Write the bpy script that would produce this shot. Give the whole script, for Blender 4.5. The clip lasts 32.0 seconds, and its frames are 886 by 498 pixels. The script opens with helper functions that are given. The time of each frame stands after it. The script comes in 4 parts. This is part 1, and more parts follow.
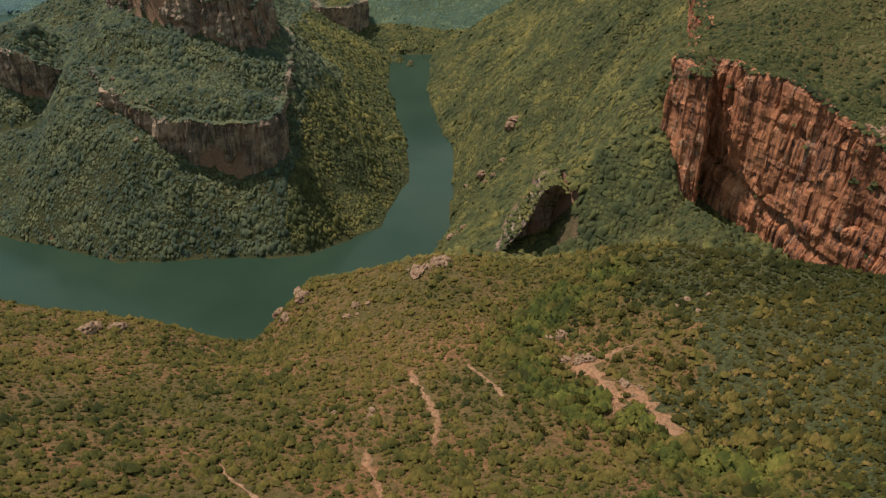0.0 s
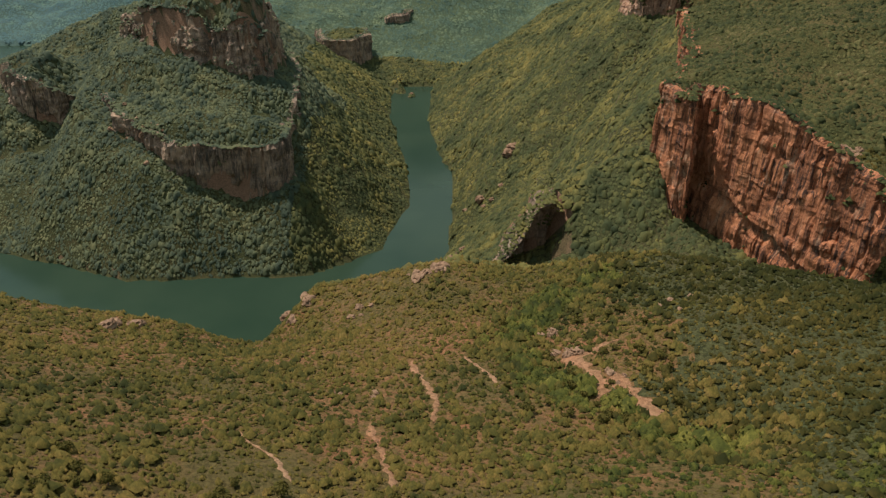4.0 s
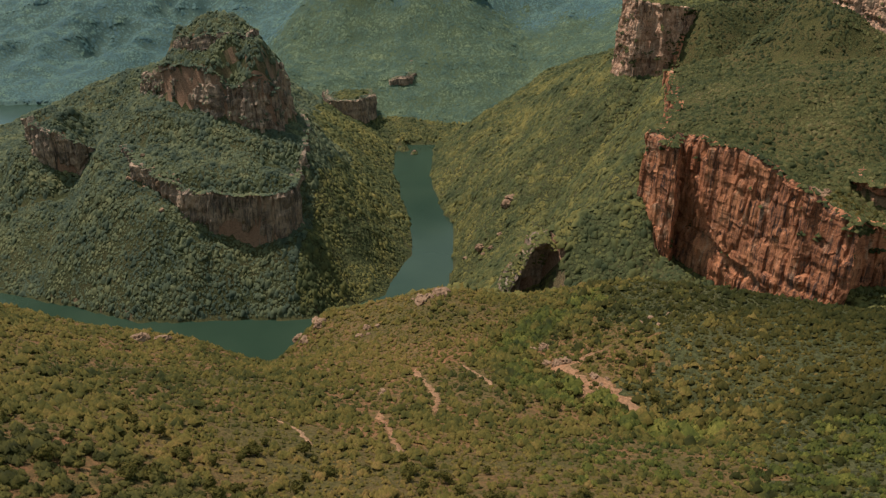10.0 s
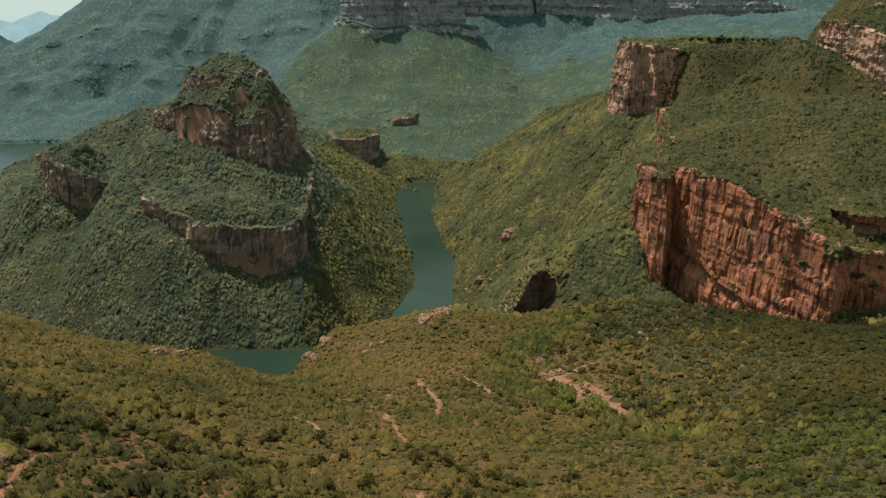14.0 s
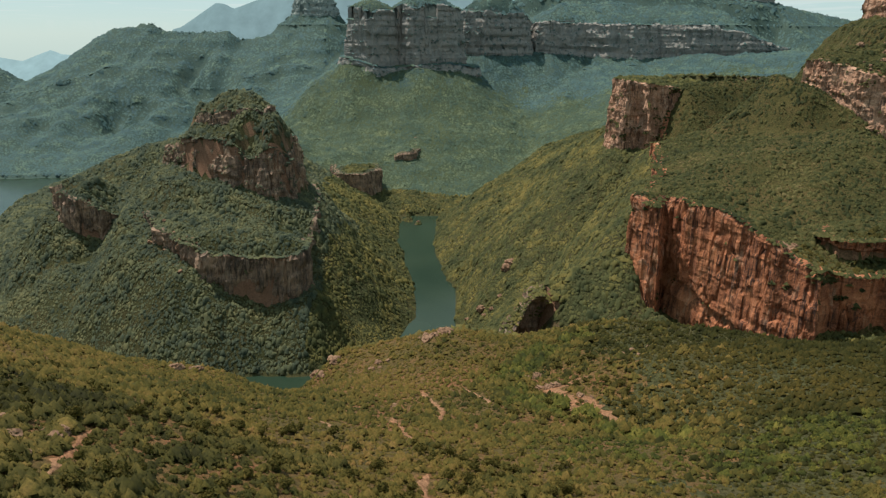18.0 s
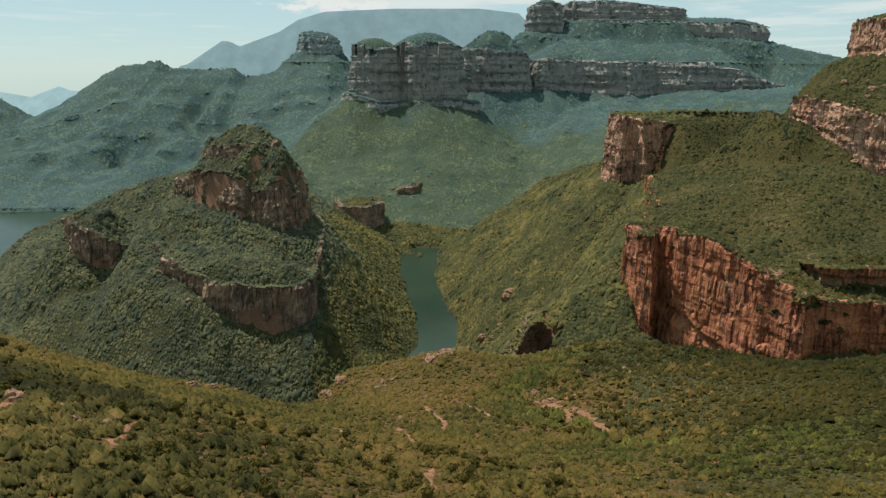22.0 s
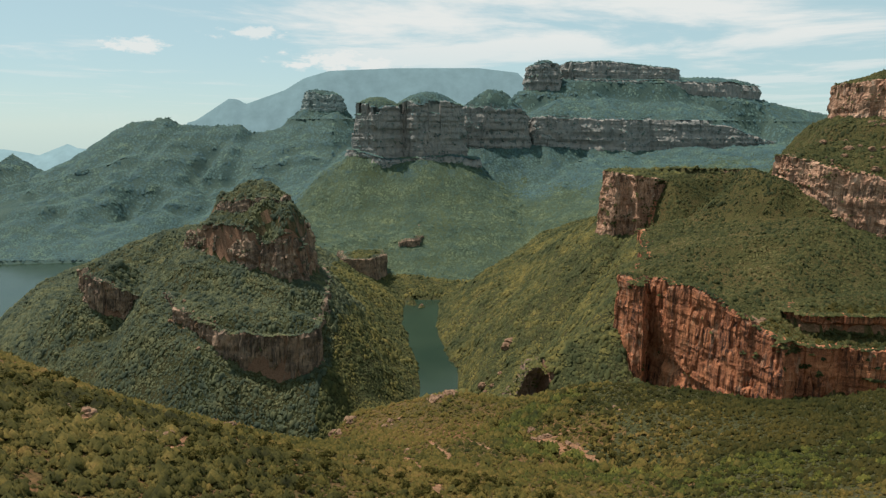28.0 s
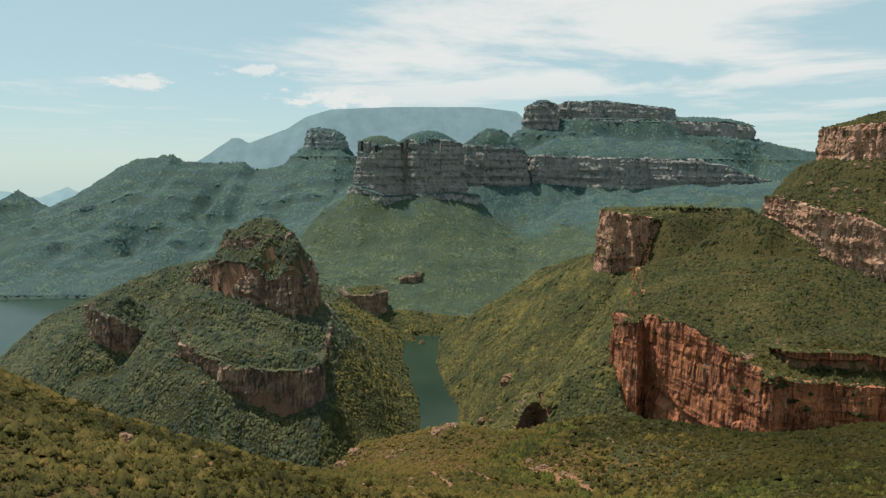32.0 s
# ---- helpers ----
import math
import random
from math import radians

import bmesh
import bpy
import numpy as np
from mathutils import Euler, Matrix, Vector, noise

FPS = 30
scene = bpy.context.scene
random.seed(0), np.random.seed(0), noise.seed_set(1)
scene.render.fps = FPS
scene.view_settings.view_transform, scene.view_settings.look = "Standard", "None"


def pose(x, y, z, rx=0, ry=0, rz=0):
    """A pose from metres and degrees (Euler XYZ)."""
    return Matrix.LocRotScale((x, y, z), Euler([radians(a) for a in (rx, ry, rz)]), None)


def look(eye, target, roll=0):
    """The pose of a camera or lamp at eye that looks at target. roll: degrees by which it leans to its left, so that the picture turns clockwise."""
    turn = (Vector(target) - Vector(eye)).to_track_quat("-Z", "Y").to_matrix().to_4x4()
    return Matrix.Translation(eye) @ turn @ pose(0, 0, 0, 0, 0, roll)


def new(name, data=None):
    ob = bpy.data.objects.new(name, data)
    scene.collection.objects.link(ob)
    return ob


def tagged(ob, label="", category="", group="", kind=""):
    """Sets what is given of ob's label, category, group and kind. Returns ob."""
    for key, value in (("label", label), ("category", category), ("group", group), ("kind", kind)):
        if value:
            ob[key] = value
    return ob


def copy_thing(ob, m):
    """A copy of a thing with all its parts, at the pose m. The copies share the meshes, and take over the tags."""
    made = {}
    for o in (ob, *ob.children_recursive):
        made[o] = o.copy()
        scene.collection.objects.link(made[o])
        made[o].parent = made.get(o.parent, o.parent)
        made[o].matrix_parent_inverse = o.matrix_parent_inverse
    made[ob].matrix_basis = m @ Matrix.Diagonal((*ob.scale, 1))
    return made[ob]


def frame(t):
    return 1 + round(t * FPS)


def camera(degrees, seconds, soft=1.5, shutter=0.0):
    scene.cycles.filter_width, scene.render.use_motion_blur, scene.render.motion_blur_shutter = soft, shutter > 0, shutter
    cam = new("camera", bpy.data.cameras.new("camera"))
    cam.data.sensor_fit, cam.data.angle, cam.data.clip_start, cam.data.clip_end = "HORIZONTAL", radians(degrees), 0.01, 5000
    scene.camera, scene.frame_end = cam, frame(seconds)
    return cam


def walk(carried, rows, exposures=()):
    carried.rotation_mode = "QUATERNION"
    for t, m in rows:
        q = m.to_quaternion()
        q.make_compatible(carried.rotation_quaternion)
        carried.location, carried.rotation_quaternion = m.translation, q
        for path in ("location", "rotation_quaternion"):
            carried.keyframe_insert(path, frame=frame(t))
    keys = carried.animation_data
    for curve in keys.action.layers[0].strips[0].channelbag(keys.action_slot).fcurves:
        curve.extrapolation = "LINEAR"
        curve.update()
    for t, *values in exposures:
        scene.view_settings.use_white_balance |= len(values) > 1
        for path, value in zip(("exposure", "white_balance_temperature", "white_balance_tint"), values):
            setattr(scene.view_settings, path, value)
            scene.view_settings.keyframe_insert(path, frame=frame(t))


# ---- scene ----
cam = camera(62.41, 32.0, soft=1.3)
EXPOSURE, SKY_STRENGTH = 0.46, 0.093
# ---------------------------------------------------------------- camera
# seconds, x, y, z, pitch, yaw, roll
ROWS = [
    (0, -0.00, 0.00, 532.15, -29.73, 0.01, 0.48),
    (1, 0.06, -8.66, 531.69, -29.05, 0.04, 0.37),
    (2, 0.10, -17.33, 531.19, -28.41, 0.08, 0.27),
    (3, 0.12, -26.01, 530.67, -27.76, 0.12, 0.17),
    (4, 0.13, -34.69, 530.13, -27.06, 0.16, 0.09),
    (5, 0.13, -43.38, 529.58, -26.31, 0.19, 0.02),
    (6, 0.10, -52.07, 529.03, -25.53, 0.23, -0.05),
    (7, 0.07, -60.76, 528.48, -24.71, 0.26, -0.10),
    (8, 0.01, -69.45, 527.96, -23.88, 0.29, -0.15),
    (9, -0.06, -78.15, 527.45, -23.04, 0.33, -0.19),
    (10, -0.14, -86.84, 526.98, -22.21, 0.36, -0.23),
    (11, -0.25, -95.53, 526.55, -21.39, 0.39, -0.25),
    (12, -0.37, -104.23, 526.17, -20.59, 0.42, -0.28),
    (13, -0.50, -112.91, 525.84, -19.81, 0.44, -0.30),
    (14, -0.65, -121.60, 525.58, -19.06, 0.47, -0.31),
    (15, -0.81, -130.27, 525.40, -18.32, 0.50, -0.32),
    (16, -1.00, -138.94, 525.30, -17.60, 0.52, -0.33),
    (17, -1.19, -147.61, 525.29, -16.90, 0.54, -0.34),
    (18, -1.41, -156.27, 525.37, -16.21, 0.56, -0.34),
    (19, -1.64, -164.91, 525.57, -15.53, 0.58, -0.35),
    (20, -1.88, -173.55, 525.89, -14.86, 0.60, -0.35),
    (21, -2.14, -182.18, 526.32, -14.19, 0.62, -0.36),
    (22, -2.42, -190.79, 526.89, -13.53, 0.63, -0.36),
    (23, -2.72, -199.39, 527.61, -12.86, 0.64, -0.37),
    (24, -3.02, -207.98, 528.47, -12.18, 0.65, -0.38),
    (25, -3.35, -216.56, 529.49, -11.50, 0.66, -0.39),
    (26, -3.69, -225.11, 530.68, -10.80, 0.67, -0.40),
    (27, -4.05, -233.66, 532.04, -10.09, 0.68, -0.42),
    (28, -4.42, -242.18, 533.58, -9.35, 0.68, -0.44),
    (29, -4.81, -250.68, 535.32, -8.61, 0.68, -0.47),
    (30, -5.22, -259.17, 537.26, -7.88, 0.68, -0.51),
    (31, -5.64, -267.63, 539.41, -7.18, 0.68, -0.55),
    (32, -6.07, -276.08, 541.77, -6.57, 0.67, -0.59),
]
walk(cam, [(t, pose(x, y, z, 90 + p, r, w)) for t, x, y, z, p, w, r in ROWS], exposures=[(0, EXPOSURE, 6500, 13.0), (32, EXPOSURE, 6500, 13.0)])

# ---------------------------------------------------------------- light
SUN_FROM = Vector((-0.70, 0.36, 1.64)).normalized()
sun = new("sun", bpy.data.lights.new("sun", "SUN"))
sun.data.energy, sun.data.angle, sun.data.color = 4.2, radians(0.6), (1.0, 0.90, 0.78)
sun.matrix_world = look(SUN_FROM * 3000, (0, 0, 0))
world = bpy.data.worlds.new("world")
scene.world = world
world.use_nodes = True


# low clouds: direction, half width, half height, thickness
PUFFS = [((-0.3919, 0.9146, 0.0995), 0.040, 0.012, 0.85), ((-0.1300, 0.9880, 0.0850), 0.115, 0.017, 0.9), ((-0.2611, 0.9581, 0.1173), 0.055, 0.009, 0.75)]


def build_sky():
    nt = world.node_tree
    nt.nodes.clear()
    N = nt.nodes.new
    L = nt.links.new
    sky = N("ShaderNodeTexSky")
    sky.sky_type, sky.sun_disc = "NISHITA", False
    sky.sun_elevation = math.asin(SUN_FROM.z)
    sky.sun_rotation = math.atan2(SUN_FROM.x, SUN_FROM.y) % (2 * math.pi)
    sky.altitude, sky.air_density, sky.dust_density, sky.ozone_density = 900, 1.0, 0.1, 3.0
    co = N("ShaderNodeTexCoord")
    sep = N("ShaderNodeSeparateXYZ")
    L(co.outputs["Generated"], sep.inputs[0])
    # clouds lie on a flat layer high above: divide the direction by its height
    top = N("ShaderNodeMath"); top.operation = "MAXIMUM"; top.inputs[1].default_value = 0.015
    L(sep.outputs["Z"], top.inputs[0])
    div = N("ShaderNodeVectorMath"); div.operation = "DIVIDE"
    comb = N("ShaderNodeCombineXYZ")
    for i in range(3):
        L(top.outputs[0], comb.inputs[i])
    L(co.outputs["Generated"], div.inputs[0])
    L(comb.outputs[0], div.inputs[1])
    mp = N("ShaderNodeMapping")
    mp.inputs["Scale"].default_value = (0.55, 0.42, 0.0)
    mp.inputs["Location"].default_value = (3.1, 1.2, 0.0)
    L(div.outputs[0], mp.inputs[0])
    n1 = N("ShaderNodeTexNoise"); n1.inputs["Scale"].default_value = 0.55; n1.inputs["Detail"].default_value = 9; n1.inputs["Roughness"].default_value = 0.62
    n1.inputs["Distortion"].default_value = 0.35
    L(mp.outputs[0], n1.inputs["Vector"])
    ramp = N("ShaderNodeMapRange"); ramp.interpolation_type = "SMOOTHSTEP"
    ramp.inputs["From Min"].default_value, ramp.inputs["From Max"].default_value = 0.485, 0.645
    # the cloud bank gathers ahead, a little to the right
    aim = N("ShaderNodeMath"); aim.operation = "MULTIPLY_ADD"
    L(sep.outputs["X"], aim.inputs[0]); aim.inputs[1].default_value = 2.6; aim.inputs[2].default_value = -0.40
    sq = N("ShaderNodeMath"); sq.operation = "MULTIPLY"
    L(aim.outputs[0], sq.inputs[0]); L(aim.outputs[0], sq.inputs[1])
    bank = N("ShaderNodeMapRange")
    bank.inputs["From Min"].default_value, bank.inputs["From Max"].default_value = 0.0, 1.0
    bank.inputs["To Min"].default_value, bank.inputs["To Max"].default_value = 0.10, -0.03
    L(sq.outputs[0], bank.inputs["Value"])
    gather = N("ShaderNodeMath"); gather.operation = "ADD"
    L(n1.outputs["Fac"], gather.inputs[0]); L(bank.outputs[0], gather.inputs[1])
    L(gather.outputs[0], ramp.inputs["Value"])
    low = N("ShaderNodeMapRange")
    low.inputs["From Min"].default_value, low.inputs["From Max"].default_value = 0.0, 0.12
    L(sep.outputs["Z"], low.inputs["Value"])
    fac = N("ShaderNodeMath"); fac.operation = "MULTIPLY"
    L(ramp.outputs[0], fac.inputs[0]); L(low.outputs[0], fac.inputs[1])
    fac2 = N("ShaderNodeMath"); fac2.operation = "MULTIPLY"; fac2.inputs[1].default_value = 0.92
    L(fac.outputs[0], fac2.inputs[0])
    # low cumulus: one small puff, and a bank over the far mountain
    n2 = N("ShaderNodeTexNoise"); n2.inputs["Scale"].default_value = 34; n2.inputs["Detail"].default_value = 7; n2.inputs["Roughness"].default_value = 0.62
    squash = N("ShaderNodeMapping"); squash.inputs["Scale"].default_value = (1.0, 1.0, 2.4)
    L(co.outputs["Generated"], squash.inputs[0])
    L(squash.outputs[0], n2.inputs["Vector"])
    cover = fac2.outputs[0]
    for centre, wide, high, dense in PUFFS:
        off = N("ShaderNodeVectorMath"); off.operation = "SUBTRACT"; off.inputs[1].default_value = centre
        L(co.outputs["Generated"], off.inputs[0])
        scaled = N("ShaderNodeVectorMath"); scaled.operation = "MULTIPLY"; scaled.inputs[1].default_value = (1 / wide, 1 / wide, 1 / high)
        L(off.outputs[0], scaled.inputs[0])
        far = N("ShaderNodeVectorMath"); far.operation = "LENGTH"
        L(scaled.outputs[0], far.inputs[0])
        ragged = N("ShaderNodeMath"); ragged.operation = "MULTIPLY_ADD"
        L(n2.outputs["Fac"], ragged.inputs[0]); ragged.inputs[1].default_value = -3.4
        L(far.outputs["Value"], ragged.inputs[2])
        puff = N("ShaderNodeMapRange"); puff.interpolation_type = "SMOOTHSTEP"
        puff.inputs["From Min"].default_value, puff.inputs["From Max"].default_value = -0.75, -1.35
        puff.inputs["To Min"].default_value, puff.inputs["To Max"].default_value = 0.0, dense
        L(ragged.outputs[0], puff.inputs["Value"])
        most = N("ShaderNodeMath"); most.operation = "MAXIMUM"
        L(cover, most.inputs[0]); L(puff.outputs[0], most.inputs[1])
        cover = most.outputs[0]
    mix = N("ShaderNodeMix"); mix.data_type = "RGBA"
    L(cover, mix.inputs["Factor"])
    thin = N("ShaderNodeMix"); thin.data_type = "RGBA"
    thin.inputs["Factor"].default_value = 0.76
    L(sky.outputs[0], thin.inputs["A"])
    thin.inputs["B"].default_value = (3.55, 5.05, 4.95, 1)
    L(thin.outputs["Result"], mix.inputs["A"])
    mix.inputs["B"].default_value = (6.25, 6.5, 6.2, 1)
    bg = N("ShaderNodeBackground"); bg.inputs["Strength"].default_value = SKY_STRENGTH
    L(mix.outputs["Result"], bg.inputs["Color"])
    out = N("ShaderNodeOutputWorld")
    L(bg.outputs[0], out.inputs[0])


build_sky()

# ---------------------------------------------------------------- materials


def node_material(name, rough=0.9, spec=0.25):
    m = bpy.data.materials.new(name)
    m.use_nodes = True
    b = m.node_tree.nodes["Principled BSDF"]
    b.inputs["Roughness"].default_value = rough
    b.inputs["Specular IOR Level"].default_value = spec
    return m, m.node_tree, b


def noise_node(nt, vec, scale, detail=5, rough=0.6, dist=0.0, stretch=None):
    n = nt.nodes.new("ShaderNodeTexNoise")
    n.inputs["Scale"].default_value, n.inputs["Detail"].default_value = scale, detail
    n.inputs["Roughness"].default_value, n.inputs["Distortion"].default_value = rough, dist
    if stretch:
        mp = nt.nodes.new("ShaderNodeMapping")
        mp.inputs["Scale"].default_value = stretch
        nt.links.new(vec, mp.inputs[0])
        vec = mp.outputs[0]
    nt.links.new(vec, n.inputs["Vector"])
    return n.outputs["Fac"]


def ramp_node(nt, value, stops):
    r = nt.nodes.new("ShaderNodeValToRGB")
    while len(r.color_ramp.elements) < len(stops):
        r.color_ramp.elements.new(0.5)
    for e, (p, c) in zip(r.color_ramp.elements, stops):
        e.position, e.color = p, (*c, 1)
    nt.links.new(value, r.inputs[0])
    return r.outputs[0]


def mix_node(nt, fac, a, b, blend="MIX"):
    m = nt.nodes.new("ShaderNodeMix")
    m.data_type, m.blend_type = "RGBA", blend
    for sock, v in (("Factor", fac), ("A", a), ("B", b)):
        if isinstance(v, (int, float)):
            m.inputs[sock].default_value = v
        elif isinstance(v, tuple):
            m.inputs[sock].default_value = (*v, 1)
        else:
            nt.links.new(v, m.inputs[sock])
    return m.outputs["Result"]


def map_node(nt, value, a, b, c=0.0, d=1.0):
    m = nt.nodes.new("ShaderNodeMapRange")
    for i, v in zip(("From Min", "From Max", "To Min", "To Max"), (a, b, c, d)):
        m.inputs[i].default_value = v
    nt.links.new(value, m.inputs["Value"])
    return m.outputs[0]


def bump_node(nt, bsdf, height, strength, dist):
    b = nt.nodes.new("ShaderNodeBump")
    b.inputs["Strength"].default_value, b.inputs["Distance"].default_value = strength, dist
    nt.links.new(height, b.inputs["Height"])
    nt.links.new(b.outputs[0], bsdf.inputs["Normal"])


def object_coords(nt):
    return nt.nodes.new("ShaderNodeTexCoord").outputs["Object"]


def ground_material(name, soil_c, grass_c, lush_c, rock_c, tuft_c=None):
    tuft_c = tuft_c or tuple(0.6 * c for c in lush_c)
    m, nt, b = node_material(name, 0.95, 0.1)
    co = object_coords(nt)
    big = noise_node(nt, co, 0.012, 4)
    mid = noise_node(nt, co, 0.07, 6, 0.65)
    fine = noise_node(nt, co, 0.5, 5, 0.7)

    def tones(c):
        return ramp_node(nt, fine, [(0.3, tuple(v * 0.5 for v in c)), (0.5, c), (0.74, tuple(v * 1.5 for v in c))])

    col = mix_node(nt, map_node(nt, mid, 0.45, 0.60), tones(grass_c), tones(soil_c))
    col = mix_node(nt, map_node(nt, big, 0.42, 0.62), col, tones(lush_c))
    # low tufts of dry growth between the bushes
    tuft = noise_node(nt, co, 0.34, 5, 0.72, 0.5)
    where = noise_node(nt, co, 0.035, 3, 0.6)
    dense = nt.nodes.new("ShaderNodeMath"); dense.operation = "MULTIPLY"
    nt.links.new(map_node(nt, tuft, 0.47, 0.56), dense.inputs[0])
    nt.links.new(map_node(nt, where, 0.35, 0.60, 0.95, 0.35), dense.inputs[1])
    col = mix_node(nt, dense.outputs[0], col, tones(tuft_c))
    # bare rock on steep ground
    geo = nt.nodes.new("ShaderNodeNewGeometry")
    sep = nt.nodes.new("ShaderNodeSeparateXYZ")
    nt.links.new(geo.outputs["True Normal"], sep.inputs[0])
    col = mix_node(nt, map_node(nt, sep.outputs["Z"], 0.42, 0.30), col, tones(rock_c))
    nt.links.new(col, b.inputs["Base Color"])
    bump_node(nt, b, mix_node(nt, 0.5, fine, tuft), 1.0, 1.8)
    return m


def rock_material(name, dark, mid_c, light, pale, bedded=0.45, streaked=0.9):
    """Sandstone: warm and brown faces, upright dark streaks of varnish, pale washed patches, thin level beds."""
    m, nt, b = node_material(name, 0.9, 0.15)
    co = object_coords(nt)
    tone = noise_node(nt, co, 0.040, 6, 0.68, 0.4, (1.0, 1.0, 0.7))
    streak = noise_node(nt, co, 0.30, 5, 0.7, 0.9, (1.0, 1.0, 0.07))
    where = noise_node(nt, co, 0.022, 4, 0.6, 0.0)
    beds = noise_node(nt, co, 0.5, 4, 0.6, 0.3, (0.06, 0.06, 1.0))
    fine = noise_node(nt, co, 0.6, 6, 0.75)
    col = ramp_node(nt, tone, [(0.33, tuple(0.55 * c for c in mid_c)), (0.46, mid_c), (0.60, light)])
    col = mix_node(nt, map_node(nt, fine, 0.45, 0.66, 0.0, 0.6), col, light)
    black = nt.nodes.new("ShaderNodeMath"); black.operation = "MULTIPLY"
    nt.links.new(map_node(nt, streak, 0.47, 0.58, 0.0, 1.0), black.inputs[0])
    nt.links.new(map_node(nt, where, 0.38, 0.56, 0.15 * streaked, streaked), black.inputs[1])
    col = mix_node(nt, black.outputs[0], col, dark)
    wash = noise_node(nt, co, 0.07, 6, 0.7, 0.8, (1.0, 1.0, 0.4))
    col = mix_node(nt, map_node(nt, wash, 0.57, 0.68, 0.0, 0.7), col, pale)
    col = mix_node(nt, map_node(nt, beds, 0.46 if bedded > 0.5 else 0.42, 0.36, 0.0, bedded), col, dark)
    col = mix_node(nt, map_node(nt, fine, 0.34, 0.46, 0.55, 0.0), col, tuple(0.6 * c for c in dark))
    nt.links.new(col, b.inputs["Base Color"])
    h = mix_node(nt, 0.4, fine, beds)
    bump_node(nt, b, h, 1.0, 1.3)
    return m


def leaf_material(name, stops, patch=0.16, rough=0.75, deep=0.62, glow=0.22, vary=0.26, drift=0.0):
    """Leaves: one tone for each crown, broad drifts of dry and lush growth, and a fine near-black mottling."""
    m, nt, b = node_material(name, rough, 0.06)
    stops = [(a, tuple(1.22 * c for c in tone)) for a, tone in stops]
    geo = nt.nodes.new("ShaderNodeNewGeometry")
    co = object_coords(nt)
    big = noise_node(nt, co, 0.010, 4, 0.6)
    crown = noise_node(nt, co, patch, 2, 0.5)
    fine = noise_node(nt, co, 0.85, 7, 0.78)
    a = nt.nodes.new("ShaderNodeMath"); a.operation = "MULTIPLY_ADD"
    nt.links.new(geo.outputs["Random Per Island"], a.inputs[0]); a.inputs[1].default_value = vary
    off = map_node(nt, big, 0.3, 0.7, -0.20, 0.40)
    nt.links.new(off, a.inputs[2])
    a2 = nt.nodes.new("ShaderNodeMath"); a2.operation = "ADD"
    nt.links.new(a.outputs[0], a2.inputs[0])
    nt.links.new(map_node(nt, crown, 0.30, 0.70, 0.0, 0.52), a2.inputs[1])
    col = ramp_node(nt, a2.outputs[0], stops)
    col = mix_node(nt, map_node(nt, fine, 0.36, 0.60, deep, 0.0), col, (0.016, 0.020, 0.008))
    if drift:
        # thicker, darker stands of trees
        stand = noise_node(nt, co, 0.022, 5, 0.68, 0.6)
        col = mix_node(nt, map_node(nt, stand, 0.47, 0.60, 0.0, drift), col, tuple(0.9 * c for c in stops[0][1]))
    nt.links.new(col, b.inputs["Base Color"])
    bump_node(nt, b, fine, 0.5, 0.4)
    # leaves let some of the light through
    thin = nt.nodes.new("ShaderNodeBsdfTranslucent")
    nt.links.new(mix_node(nt, 0.5, col, (0.14, 0.16, 0.03)), thin.inputs["Color"])
    both = nt.nodes.new("ShaderNodeMixShader")
    both.inputs["Fac"].default_value = glow
    nt.links.new(b.outputs[0], both.inputs[1])
    nt.links.new(thin.outputs[0], both.inputs[2])
    nt.links.new(both.outputs[0], nt.nodes["Material Output"].inputs["Surface"])
    return m


def water_material():
    m, nt, b = node_material("lake_water", 0.16, 0.22)
    b.inputs["IOR"].default_value = 1.33
    co = object_coords(nt)
    big = noise_node(nt, co, 0.006, 3)
    nt.links.new(ramp_node(nt, big, [(0.3, (0.015, 0.031, 0.020)), (0.7, (0.023, 0.041, 0.026))]), b.inputs["Base Color"])
    bump_node(nt, b, noise_node(nt, co, 0.22, 5, 0.65), 0.02, 0.3)
    return m


GROUND = ground_material("red_soil_and_dry_grass", (0.172, 0.082, 0.040), (0.118, 0.072, 0.030), (0.076, 0.059, 0.022), (0.168, 0.090, 0.056), (0.055, 0.048, 0.016))
MID_GROUND = ground_material("wooded_undergrowth", (0.058, 0.052, 0.023), (0.056, 0.056, 0.023), (0.042, 0.048, 0.020), (0.17, 0.10, 0.065))
# far and valley slopes: distance haze is mixed into the ground as extra blue
HAZED_FAR_GROUND = ground_material("haze_tinted_far_slopes", (0.045, 0.074, 0.065), (0.055, 0.084, 0.064), (0.035, 0.064, 0.059), (0.073, 0.093, 0.088), (0.033, 0.062, 0.058))
HAZED_VALLEY_GROUND = ground_material("haze_tinted_valley_slopes", (0.056, 0.074, 0.040), (0.060, 0.078, 0.038), (0.040, 0.061, 0.038), (0.068, 0.080, 0.072), (0.031, 0.050, 0.034))
UPPER_GROUND = ground_material("dry_grass_slope", (0.078, 0.058, 0.024), (0.068, 0.059, 0.021), (0.046, 0.046, 0.016), (0.187, 0.102, 0.060), (0.036, 0.037, 0.013))
# far stone: haze is put into its colour as blue-grey with lifted darks
HAZED_BUTTE_ROCK = rock_material("haze_tinted_butte_stone", (0.165, 0.215, 0.215), (0.20, 0.24, 0.23), (0.235, 0.26, 0.24), (0.25, 0.26, 0.24), 0.8, 0.3)
HAZED_FAR_ROCK = rock_material("haze_tinted_far_stone", (0.145, 0.172, 0.178), (0.185, 0.192, 0.184), (0.232, 0.214, 0.190), (0.232, 0.222, 0.204), 0.40, 0.30)
